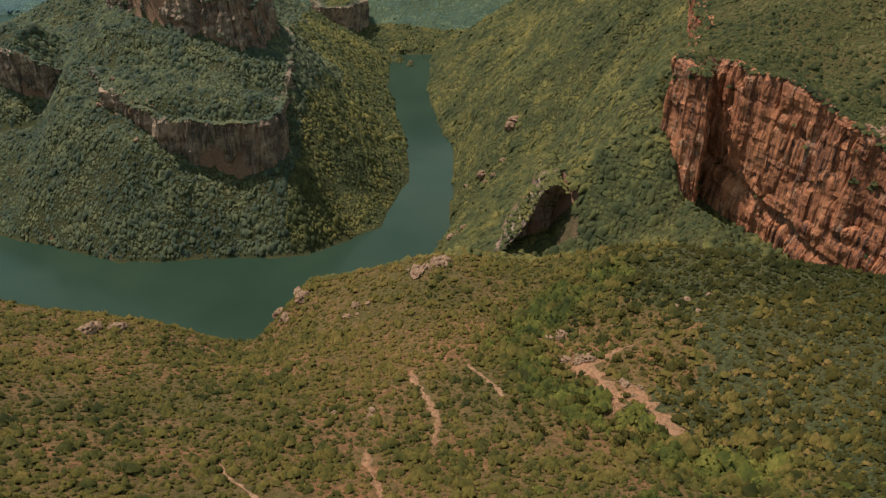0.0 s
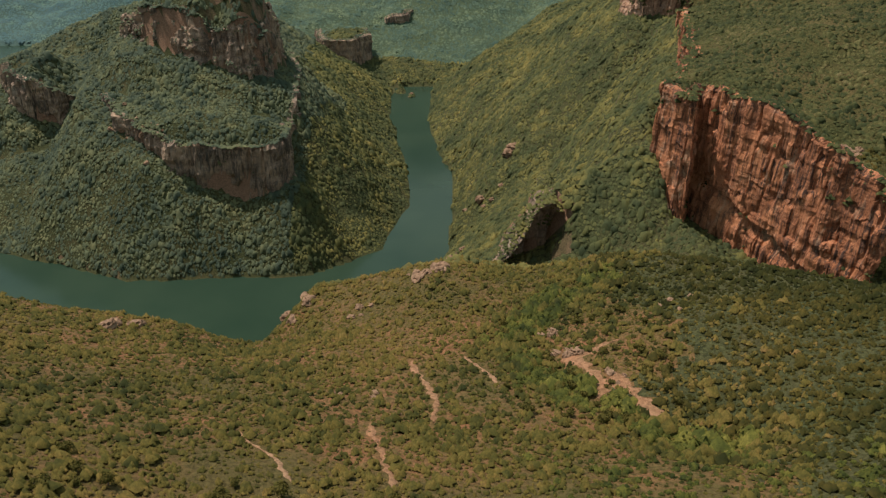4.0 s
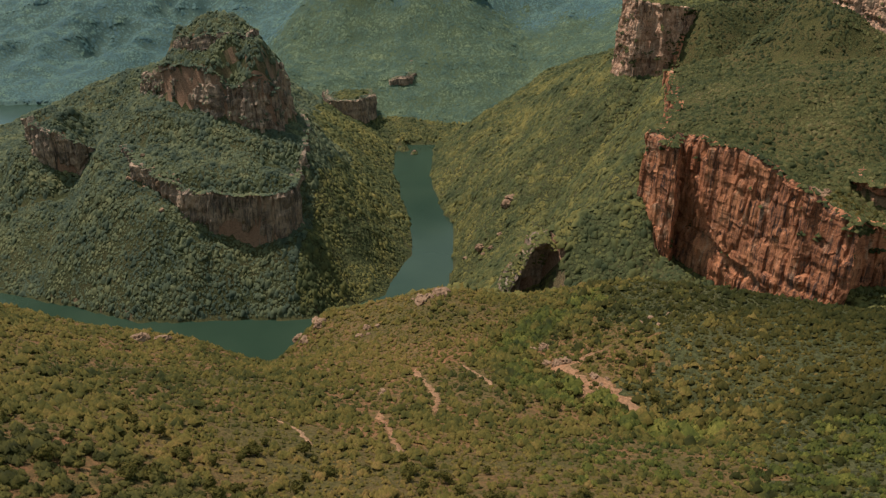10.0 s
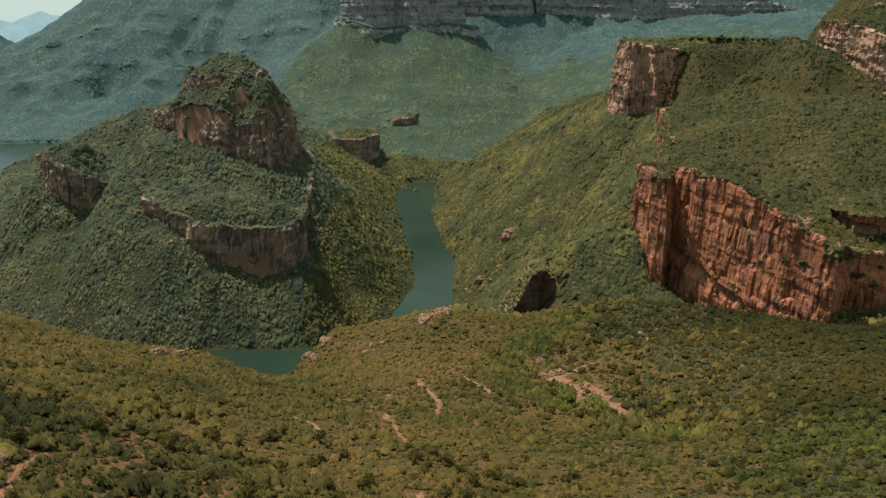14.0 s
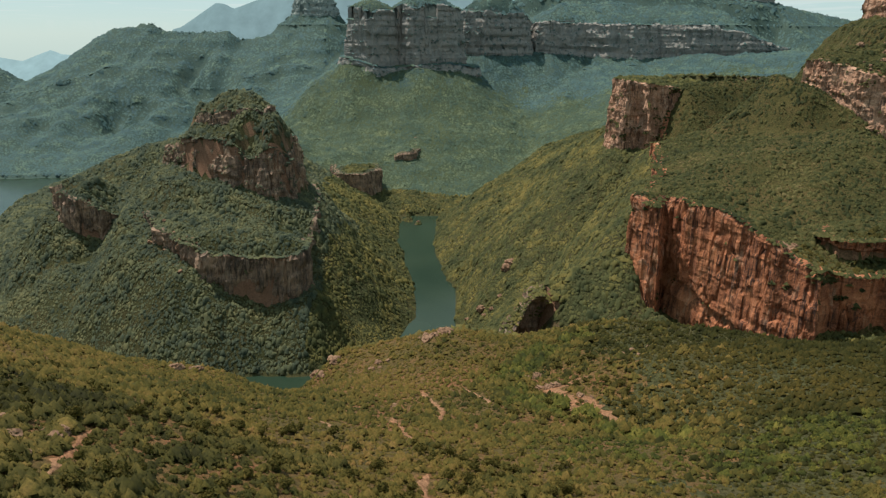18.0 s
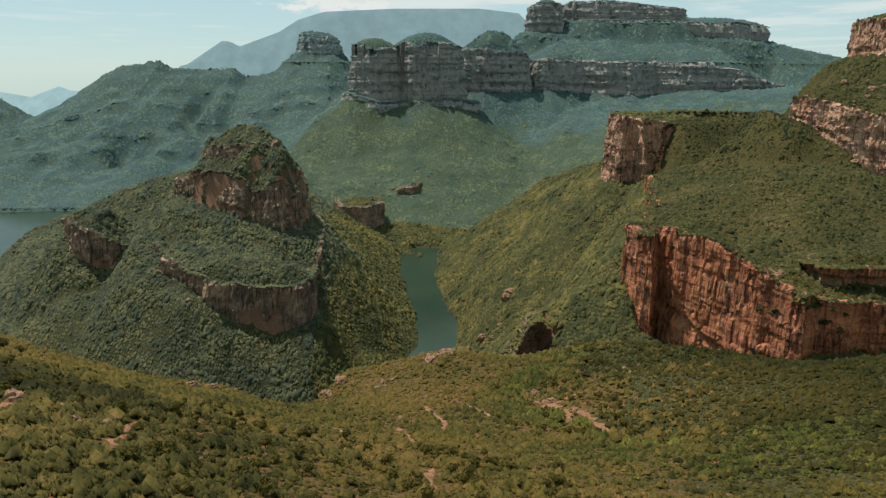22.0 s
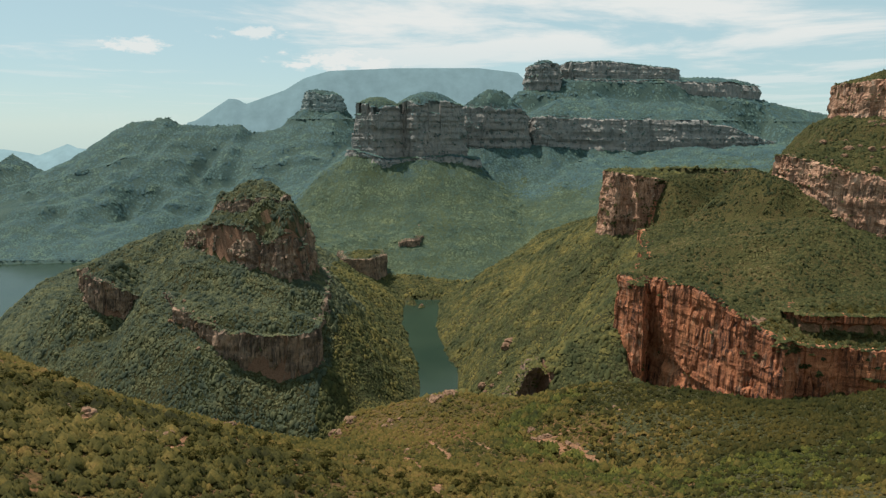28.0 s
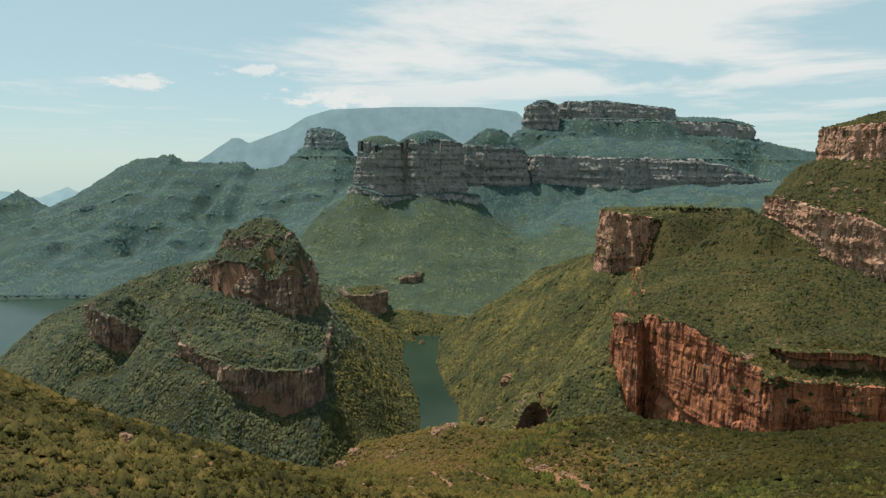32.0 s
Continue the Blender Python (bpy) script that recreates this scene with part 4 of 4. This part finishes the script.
def leafy_crowns(count, lumps, leaves, leaf, flat):
    """Bush crowns: a dark core, and round it clumps of small leaf sprays that stand out on all sides."""
    core, core_f = ico(1)
    out, f = [], None
    for _ in range(count):
        verts = [core * np.array([0.62, 0.62, 0.58 * flat]) * (1 + 0.15 * RNG.normal(size=(len(core), 1)))]
        faces, k = [core_f], len(core)
        for i in range(lumps):
            ang, h = RNG.uniform(0, 2 * np.pi), RNG.uniform(-0.35, 0.75)
            q = math.sqrt(max(0.0, 1 - h * h)) * RNG.uniform(0.30, 0.62)
            centre = np.array([math.cos(ang) * q, math.sin(ang) * q, h * 0.6 * flat])
            for j in range(leaves):
                d = RNG.normal(size=3); d[2] = abs(d[2]) * 0.9 - 0.25
                d /= np.linalg.norm(d)
                c = centre + d * np.array([0.46, 0.46, 0.40 * flat]) * RNG.uniform(0.75, 1.15)
                t = np.cross(d, RNG.normal(size=3)); t /= np.linalg.norm(t)
                u = np.cross(d, t) + d * RNG.uniform(-0.5, 0.5)
                w = leaf * RNG.uniform(0.6, 1.25)
                verts.append(np.array([c + t * w, c - t * w * 0.7 + u * w * 0.6, c - t * w * 0.3 - u * w * 0.9]))
                faces.append(np.array([[k, k + 1, k + 2]]))
                k += 3
        v = np.concatenate(verts)
        v[:, 2] += flat * 0.62
        out.append(v)
        f = np.concatenate(faces)
    return out, f


def scatter(name, pts, size, shapes, faces, material, label, category="bushes", smooth=False, grad=None):
    """One joined sheet of crowns: pts in metres, one size for each."""
    n = len(pts)
    kind = RNG.integers(0, len(shapes), n)
    ang = RNG.uniform(0, 2 * np.pi, n)
    base = np.stack(shapes)[kind] * size[:, None, None]
    c, s_ = np.cos(ang)[:, None], np.sin(ang)[:, None]
    X = base[..., 0] * c - base[..., 1] * s_ + pts[:, None, 0]
    Y = base[..., 0] * s_ + base[..., 1] * c + pts[:, None, 1]
    Z = base[..., 2] + pts[:, None, 2]
    if grad is not None:
        # crowns on a slope lean with the ground under them
        Z = Z + grad[:, None, 0] * (X - pts[:, None, 0]) + grad[:, None, 1] * (Y - pts[:, None, 1])
    k = shapes[0].shape[0]
    v = np.stack([X, Y, Z], -1).reshape(-1, 3)
    f = (faces[None] + (np.arange(n) * k)[:, None, None]).reshape(-1, 3)
    ob = mesh_object(name, v, f, material, smooth)
    return tagged(ob, label, category, kind="stuff")


def jittered(x0, x1, y0, y1, step):
    gx, gy = np.meshgrid(np.arange(x0, x1, step), np.arange(y0, y1, step))
    p = np.stack([gx.ravel(), gy.ravel()], -1)
    return p + RNG.uniform(-0.48, 0.48, p.shape) * step


def slopes(x, y, e=3.0):
    z = land(x, y)
    return z, (land(x + e, y) - z) / e, (land(x, y + e) - z) / e


def track_distance(x, y, line):
    best = np.full(x.shape, 1e9)
    for (ax, ay), (bx, by) in zip(line, line[1:]):
        ex, ey = bx - ax, by - ay
        t = np.clip(((x - ax) * ex + (y - ay) * ey) / (ex * ex + ey * ey), 0, 1)
        best = np.minimum(best, np.hypot(x - ax - t * ex, y - ay - t * ey))
    return best


# bare, washed-out earth: line and half width
SCARS = [
    ([(64, 296), (72, 283), (76, 262), (73, 246)], 4.4), ([(70, 290), (86, 298), (97, 300)], 2.6),
    ([(84, 268), (92, 249), (102, 228)], 4.0), ([(118, 226), (126, 218), (131, 209)], 1.8),
    ([(-19, 292), (-11, 267), (-5, 245), (-5, 218)], 1.8), ([(-33, 214), (-28, 194), (-22, 172), (-18, 155)], 1.7),
    ([(44, 329), (60, 322)], 2.4), ([(-84, 192), (-64, 170), (-52, 150)], 1.0), ([(-10, 92), (-9, 66), (-6, 45)], 1.8),
    ([(-118, 60), (-112, 30), (-106, 8)], 1.6), ([(-150, 40), (-146, 20)], 2.2), ([(28, 262), (20, 282), (10, 300)], 1.3),
]


def bare(x, y):
    d = np.full(x.shape, 1e9)
    for line, half in SCARS:
        d = np.minimum(d, track_distance(x, y, line) - half)
    return d


def in_wedge(p, pad=40):
    return np.abs(p[:, 0]) < 0.66 * (p[:, 1] + 300) + pad


def plant_near(y0, y1, step, scale):
    p = jittered(-360, 480, y0, y1, step)
    p = p[in_wedge(p, 45)]
    x, y = p.T
    z, gx, gy = slopes(x, y)
    patch = fbm(x, y, 34, 4, 101)
    wood = fbm(x, y, 75, 3, 103)
    gully = np.exp(-((track_distance(x, y, [(118, 210), (92, 222), (66, 240), (48, 270), (40, 310), (52, 345), (95, 372)]) + 14 * fbm(x, y, 22, 2, 113)) / 14) ** 2)
    keep = (np.hypot(gx, gy) < 1.5) & (gy > -1.1) & (bare(x, y) > RNG.uniform(-1.2, 1.6, len(x)))
    keep &= RNG.uniform(size=len(x)) < np.clip(0.95 + 0.85 * patch + 0.5 * gully + 0.25 * wood + 0.30 * np.clip((x - 90) / 80, 0, 1), 0.76, 0.99)
    size = np.clip(RNG.lognormal(0.36, 0.54, len(x)), 0.55, 4.6) * (1 + 0.25 * wood) * scale * (1 + 1.3 * gully)
    size = size * (1 + 0.35 * np.clip(patch, -1, 0.4))
    pts = np.stack([x, y, z - 0.12 * size], -1)
    return pts[keep], size[keep], 0.4 * np.stack([gx, gy], -1)[keep], gully[keep]


def plant_headland():
    pts, size, grad, _ = plant_near(-90, 105, 3.0, 0.98)
    full, full_faces = lobed_crowns(18, 10, 30, 0.11, 1.2)
    # bushes for the shade-darkened leaves, more of them towards the left
    lush = fbm(pts[:, 0], pts[:, 1], 38, 3, 109) + 0.25 * RNG.normal(size=len(pts)) + np.clip((-20 - pts[:, 0]) / 110, 0, 0.8) > 0.12
    scatter("leafy_scrub", pts[~lush], size[~lush], full, full_faces, SCRUB, "leafy olive green bushes crowding the near slope", smooth=True, grad=grad[~lush])
    scatter("leafy_thicket", pts[lush], size[lush] * 1.25, full, full_faces, SHADE_SCRUB, "leafy olive thicket among the near scrub, darkened for shade", smooth=True, grad=grad[lush])
    pts, size, grad, gully = plant_near(105, 520, 2.65, 0.92)
    small, faces = lobed_crowns(24, 3, 0, 0.2, 1.3)
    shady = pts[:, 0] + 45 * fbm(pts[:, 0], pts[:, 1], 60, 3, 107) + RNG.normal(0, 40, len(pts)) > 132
    low = (pts[:, 0] > 30) & (pts[:, 1] < 190) & (fbm(pts[:, 0], pts[:, 1], 40, 3, 115) + 0.3 * RNG.normal(size=len(pts)) > 0.05)
    moist = (low | (gully > RNG.uniform(0.30, 1.1, len(pts)))) & (size > 1.25)
    scatter("gully_trees", pts[moist], size[moist], full, full_faces, LUSH, "rounded bright green trees along the gully", "trees", smooth=True, grad=grad[moist])
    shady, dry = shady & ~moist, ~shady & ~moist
    scatter("scrub", pts[dry], size[dry], small, faces, SCRUB, "olive green bushveld scrub on the red headland", smooth=True, grad=grad[dry])
    scatter("thicket", pts[shady], size[shady], small, faces, SHADE_THICKET, "green thicket on the rounded rise, leaves darkened for shade", smooth=True, grad=grad[shady])


plant_headland()


def plant_behind():
    """Scrub on the headland under and behind the flight."""
    p = jittered(-420, 520, -620, -90, 4.6)
    x, y = p.T
    keep = RNG.uniform(size=len(x)) < np.clip(0.8 + 0.7 * fbm(x, y, 34, 4, 101), 0.4, 0.98)
    size = np.clip(RNG.lognormal(0.62, 0.48, len(x)), 0.8, 4.6)
    return np.stack([x, y, land(x, y) - 0.1 * size], -1)[keep], size[keep]


behind_pts, behind_size = plant_behind()
scatter("plateau_scrub", behind_pts, behind_size, *cap_crowns(24, 0.2, 0.95), SCRUB, "olive green scrub covering the top of the headland", smooth=True)


def plant_mid(near_step, far_step, near_size, far_size, spread, cover, lift):
    p = np.concatenate([jittered(-1250, 1100, 430, 1250, near_step), jittered(-1500, 1350, 1250, 2150, far_step)])
    p = p[in_wedge(p)]
    x, y = p.T
    z, gx, gy = slopes(x, y)
    patch = fbm(x, y, 70, 4, 111)
    keep = (z > 1.5) & (np.hypot(gx, gy) < 2.3) & (gy > -0.7)
    keep &= RNG.uniform(size=len(x)) < np.clip(cover + 0.35 * patch, 0.45, 1)
    size = np.clip(RNG.lognormal(-0.10, spread, len(x)), 0.4, 2.2) * np.where(y < 1250, near_size, far_size) * (1 + 0.2 * patch)
    pts = np.stack([x, y, z + lift * size], -1)[keep]
    return pts, size[keep], 0.55 * np.stack([gx, gy], -1)[keep]


def plant_slopes(pts, size, grad, shapes, faces, kinds):
    high = outline_distance(pts[:, 0], pts[:, 1], tier_named("red_wall").outline) < -4
    thin = ~high | (fbm(pts[:, 0], pts[:, 1], 26, 3, 117) > -0.62)
    hill = ~high & (pts[:, 0] + 25 * fbm(pts[:, 0], pts[:, 1], 60, 2, 119) < np.where(pts[:, 1] < 1500, -215, -330)) & (pts[:, 1] > 600)
    scatter("hill_" + kinds[0], pts[hill], size[hill], shapes, faces, HAZED_HILL_WOOD, kinds[1], "trees", True, grad[hill])
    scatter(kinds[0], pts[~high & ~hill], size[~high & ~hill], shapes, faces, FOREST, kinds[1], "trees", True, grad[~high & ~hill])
    scatter(kinds[2], pts[high & thin], 0.78 * size[high & thin], shapes, faces, THICKET, kinds[3], "bushes", True, grad[high & thin])


shapes1, faces1 = dome_crowns(48, 0.28, 0.95)
small_shapes, small_faces = cap_crowns(24, 0.18, 0.85)
plant_slopes(*plant_mid(5.2, 7.6, 2.55, 3.8, 0.55, 0.82, -0.12), shapes1, faces1,
             ("woodland", "dense green woodland covering the canyon slopes", "upper_thicket", "dark bushes on the grassy slope above the red cliff"))
plant_slopes(*plant_mid(4.0, 5.8, 2.1, 3.0, 0.35, 0.97, 0.10), small_shapes, small_faces,
             ("undergrowth", "low green undergrowth between the woodland trees", "upper_scrub", "low scrub on the grassy slope above the red cliff"))


def plant_far():
    p = np.concatenate([jittered(-2000, 2000, 2150, 3300, 9.0), jittered(-3000, 2700, 3300, 4500, 14.0)])
    p = p[in_wedge(p)]
    x, y = p.T
    z, gx, gy = slopes(x, y, 6.0)
    keep = (z > 2) & (np.hypot(gx, gy) < 1.7) & (gy > -0.4)
    patch = fbm(x, y, 160, 4, 121)
    keep &= RNG.uniform(size=len(x)) < np.clip(0.9 + 0.5 * patch, 0.5, 1)
    size = np.clip(RNG.lognormal(-0.15, 0.35, len(x)), 0.4, 1.8) * np.where(y < 3300, 5.2, 7.0)
    pts = np.stack([x, y, z], -1)[keep]
    return pts, size[keep], np.clip(np.stack([gx, gy], -1)[keep], -0.9, 0.9)


far_pts, far_size, far_grad = plant_far()
shapes0, faces0 = cap_crowns(16, 0.2, 0.75)
# trees farther off take the leaves with more haze tint
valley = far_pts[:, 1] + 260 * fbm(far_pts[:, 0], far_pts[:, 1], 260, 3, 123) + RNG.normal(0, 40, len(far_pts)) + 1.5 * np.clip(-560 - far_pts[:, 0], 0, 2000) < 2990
scatter("valley_woodland", far_pts[valley], far_size[valley], shapes0, faces0, HAZED_VALLEY_WOOD, "far valley woodland, green with a haze tint", "trees", True, far_grad[valley])
scatter("far_woodland", far_pts[~valley], far_size[~valley], shapes0, faces0, HAZED_FAR_WOOD, "distant woodland below the cliffs, tinted blue for haze", "trees", True, far_grad[~valley])

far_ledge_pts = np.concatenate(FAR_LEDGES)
scatter("far_ledge_shrubs", far_ledge_pts - np.array([0, 0, 2.0]), RNG.uniform(3.5, 7.5, len(far_ledge_pts)), shapes0, faces0, HAZED_FAR_WOOD, "distant shrubs on the rims and ledges of the far cliffs", "shrubs", True)

ledge_pts = np.concatenate(LEDGES) - np.array([0, 0, 0.8])
ledge_size = RNG.uniform(0.9, 2.0, len(ledge_pts)) ** 1.7
ledge_place = np.where(ledge_pts[:, 0] < -100, 0, np.where((ledge_pts[:, 0] < 190) & (ledge_pts[:, 1] < 720), 1, 2))
for place, leaves, label in ((0, HAZED_HILL_WOOD, "green shrubs rooted on the hill's cliff ledges"), (1, FOREST, "yellow-green bushes over the mouth of the cave"), (2, THICKET, "small green shrubs rooted on the cliff ledges")):
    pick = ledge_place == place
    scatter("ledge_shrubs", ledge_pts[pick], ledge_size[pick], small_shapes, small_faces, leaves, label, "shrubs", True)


# ---------------------------------------------------------------- bare earth, boulders and single trees


def earth_strip(line, half):
    """A washed-out strip of red earth that lies on the ground."""
    pts = []
    for (ax, ay), (bx, by) in zip(line, line[1:]):
        n = max(2, int(math.hypot(bx - ax, by - ay) / 1.2))
        pts += [(ax + (bx - ax) * k / n, ay + (by - ay) * k / n) for k in range(n)]
    p = np.array(pts)
    tan = np.gradient(p, axis=0)
    nrm = np.stack([-tan[:, 1], tan[:, 0]], -1) / np.linalg.norm(tan, axis=1, keepdims=True)
    s = np.arange(len(p)) * 1.2
    p = p + nrm * (1.6 * fbm(s, s * 0, 14, 2, 131))[:, None]
    taper = np.clip(np.minimum(s + 1, s[-1] - s + 1) / 6, 0.15, 1)
    across = np.linspace(-1, 1, 7)
    w = half * taper[:, None] * (1 + 0.85 * value_noise(s[:, None] / 3.0, across[None] * 0 + np.sign(across)[None] * 9, 133))
    X = p[:, 0:1] + nrm[:, 0:1] * across * w
    Y = p[:, 1:2] + nrm[:, 1:2] * across * w
    Z = land(X.ravel(), Y.ravel()).reshape(X.shape) + 0.55 * (1 - across ** 4) - 0.25 + 0.15 * value_noise(X, Y, 135)
    v = np.stack([X, Y, Z], -1).reshape(-1, 3)
    ob = mesh_object("bare_earth", v, grid_faces(len(p), 7), EARTH, True)
    return tagged(ob, "washed-out strip of bare red earth among the scrub", "ground", kind="structure")


for line, half in SCARS:
    earth_strip(line, half)


def boulder_mesh(seed):
    rng = np.random.default_rng(seed)
    v, f = ico(3)
    d = rng.normal(size=(9, 3))
    d /= np.linalg.norm(d, axis=1, keepdims=True)
    cut = rng.uniform(0.55, 0.95, 9)
    for n, c in zip(d, cut):
        over = v @ n - c
        v = v - np.outer(np.maximum(over, 0), n) * 0.92
    v = v * (1 + 0.07 * rng.normal(size=(len(v), 1)) - 0.25 * (np.abs(np.sin(v[:, 2:3] * 5 + seed)) < 0.18)) * np.array([1.15, 0.9, 0.9])
    return v, f


PALE_ROCK = rock_material("pale_lichen_rock", (0.065, 0.043, 0.030), (0.19, 0.115, 0.072), (0.29, 0.19, 0.125), (0.33, 0.245, 0.17))
BOULDERS = [mesh_object("boulder", *boulder_mesh(200 + k), PALE_ROCK) for k in range(5)]
# centre, spread, how many, largest radius
BOULDER_FIELDS = [(-448, 1030, 20, 9, 3.4), (-500, 1062, 22, 9, 3.4), (-104, 408, 10, 9, 2.2), (-16, 404, 14, 11, 2.2), (-60, 372, 14, 5, 1.5), (324, 520, 9, 8, 2.2), (300, 500, 14, 5, 2.0), (103, 1100, 7, 4, 5.5), (560, 850, 50, 14, 2.6),
                  (640, 880, 50, 14, 2.8), (-200, 345, 14, 6, 2.2), (66, 300, 10, 6, 1.6), (88, 262, 9, 6, 1.3), (58, 322, 7, 4, 1.6), (-122, 30, 16, 9, 1.5),
                  (-152, 36, 9, 6, 1.8), (-30, 245, 25, 7, 1.0), (140, 330, 25, 5, 1.2), (20, 925, 9, 5, 3.5), (60, 1050, 20, 5, 3.5), (-92, 1912, 12, 6, 2.0)]


def place_boulders():
    rng = np.random.default_rng(17)
    first = set()
    for cx, cy, spread, count, largest in BOULDER_FIELDS:
        for _ in range(count):
            x, y = cx + spread * rng.normal() * 0.6, cy + spread * rng.normal() * 0.6
            z = float(land(np.array([x]), np.array([y]))[0])
            r = largest * rng.uniform(0.35, 1.0)
            k = int(rng.integers(0, 5))
            m = Matrix.Translation((x, y, z + 0.12 * r)) @ Euler((rng.uniform(-0.3, 0.3), rng.uniform(-0.3, 0.3), rng.uniform(0, 6.28))).to_matrix().to_4x4() @ Matrix.Diagonal((r, r, r, 1))
            if k in first:
                copy_thing(BOULDERS[k], m)
            else:
                first.add(k)
                BOULDERS[k].matrix_basis = m
                tagged(BOULDERS[k], "pale weathered sandstone boulder lying on the slope", "boulder", group="loose boulders")


for ob in BOULDERS:
    tagged(ob, "pale weathered sandstone boulder lying on the slope", "boulder", group="loose boulders")
place_boulders()


def limb(a, b, ra, rb, sides=5):
    a, b = np.array(a, float), np.array(b, float)
    d = (b - a) / np.linalg.norm(b - a)
    u = np.cross(d, (0.3, 0.9, 0.1)); u /= np.linalg.norm(u)
    w = np.cross(d, u)
    v = [c + r * (math.cos(2 * math.pi * k / sides) * u + math.sin(2 * math.pi * k / sides) * w) for c, r in ((a, ra), (b, rb)) for k in range(sides)]
    f = [(k, (k + 1) % sides, sides + (k + 1) % sides, sides + k) for k in range(sides)]
    return v, f


def tree_kind(k):
    """A bushveld tree of about two metres' crown radius: leaning trunk with limbs, and a leafy crown."""
    rng = np.random.default_rng(300 + k)
    top = np.array([rng.uniform(-0.3, 0.3), rng.uniform(-0.3, 0.3), rng.uniform(1.3, 1.7)])
    v, f = limb((0, 0, -0.6), top, 0.20, 0.12)
    for _ in range(4):
        a = rng.uniform(0, 6.28)
        q, g = limb(top * rng.uniform(0.75, 1.0), top + np.array([math.cos(a) * 0.9, math.sin(a) * 0.9, rng.uniform(0.4, 0.9)]), 0.09, 0.03)
        f += [tuple(i + len(v) for i in face) for face in g]
        v += q
    root = new("bushveld_tree")
    trunk = mesh_object("trunk", v, f, BARK)
    shapes, faces = leafy_crowns(1, 12, 30, 0.135, 0.80)
    crown = mesh_object("crown", shapes[0] * 2.0 + np.array([top[0], top[1], 0.75]), faces, SCRUB)
    part("trunk", trunk, root)
    part("crown", crown, root)
    return tagged(root, "small green bushveld tree standing in the scrub", "tree", group="trees on the headland")


def plant_trees():
    rng = np.random.default_rng(23)
    kinds = [tree_kind(k) for k in range(6)]
    p = np.concatenate([rng.uniform((-230, -20), (60, 150), (260, 2)), rng.uniform((30, 215), (115, 345), (70, 2))])
    x, y = p.T
    z = land(x, y)
    ok = (bare(x, y) > 2.0) & (np.abs(x) < 0.62 * (y + 290))
    used = set()
    for x, y, z in zip(x[ok], y[ok], z[ok]):
        k = int(rng.integers(0, 6))
        s = rng.uniform(0.75, 1.35)
        m = Matrix.Translation((x, y, z)) @ Matrix.Rotation(rng.uniform(0, 6.28), 4, "Z") @ Matrix.Diagonal((s, s, s * rng.uniform(0.85, 1.15), 1))
        if k in used:
            copy_thing(kinds[k], m)
        else:
            used.add(k)
            kinds[k].matrix_basis = m


plant_trees()
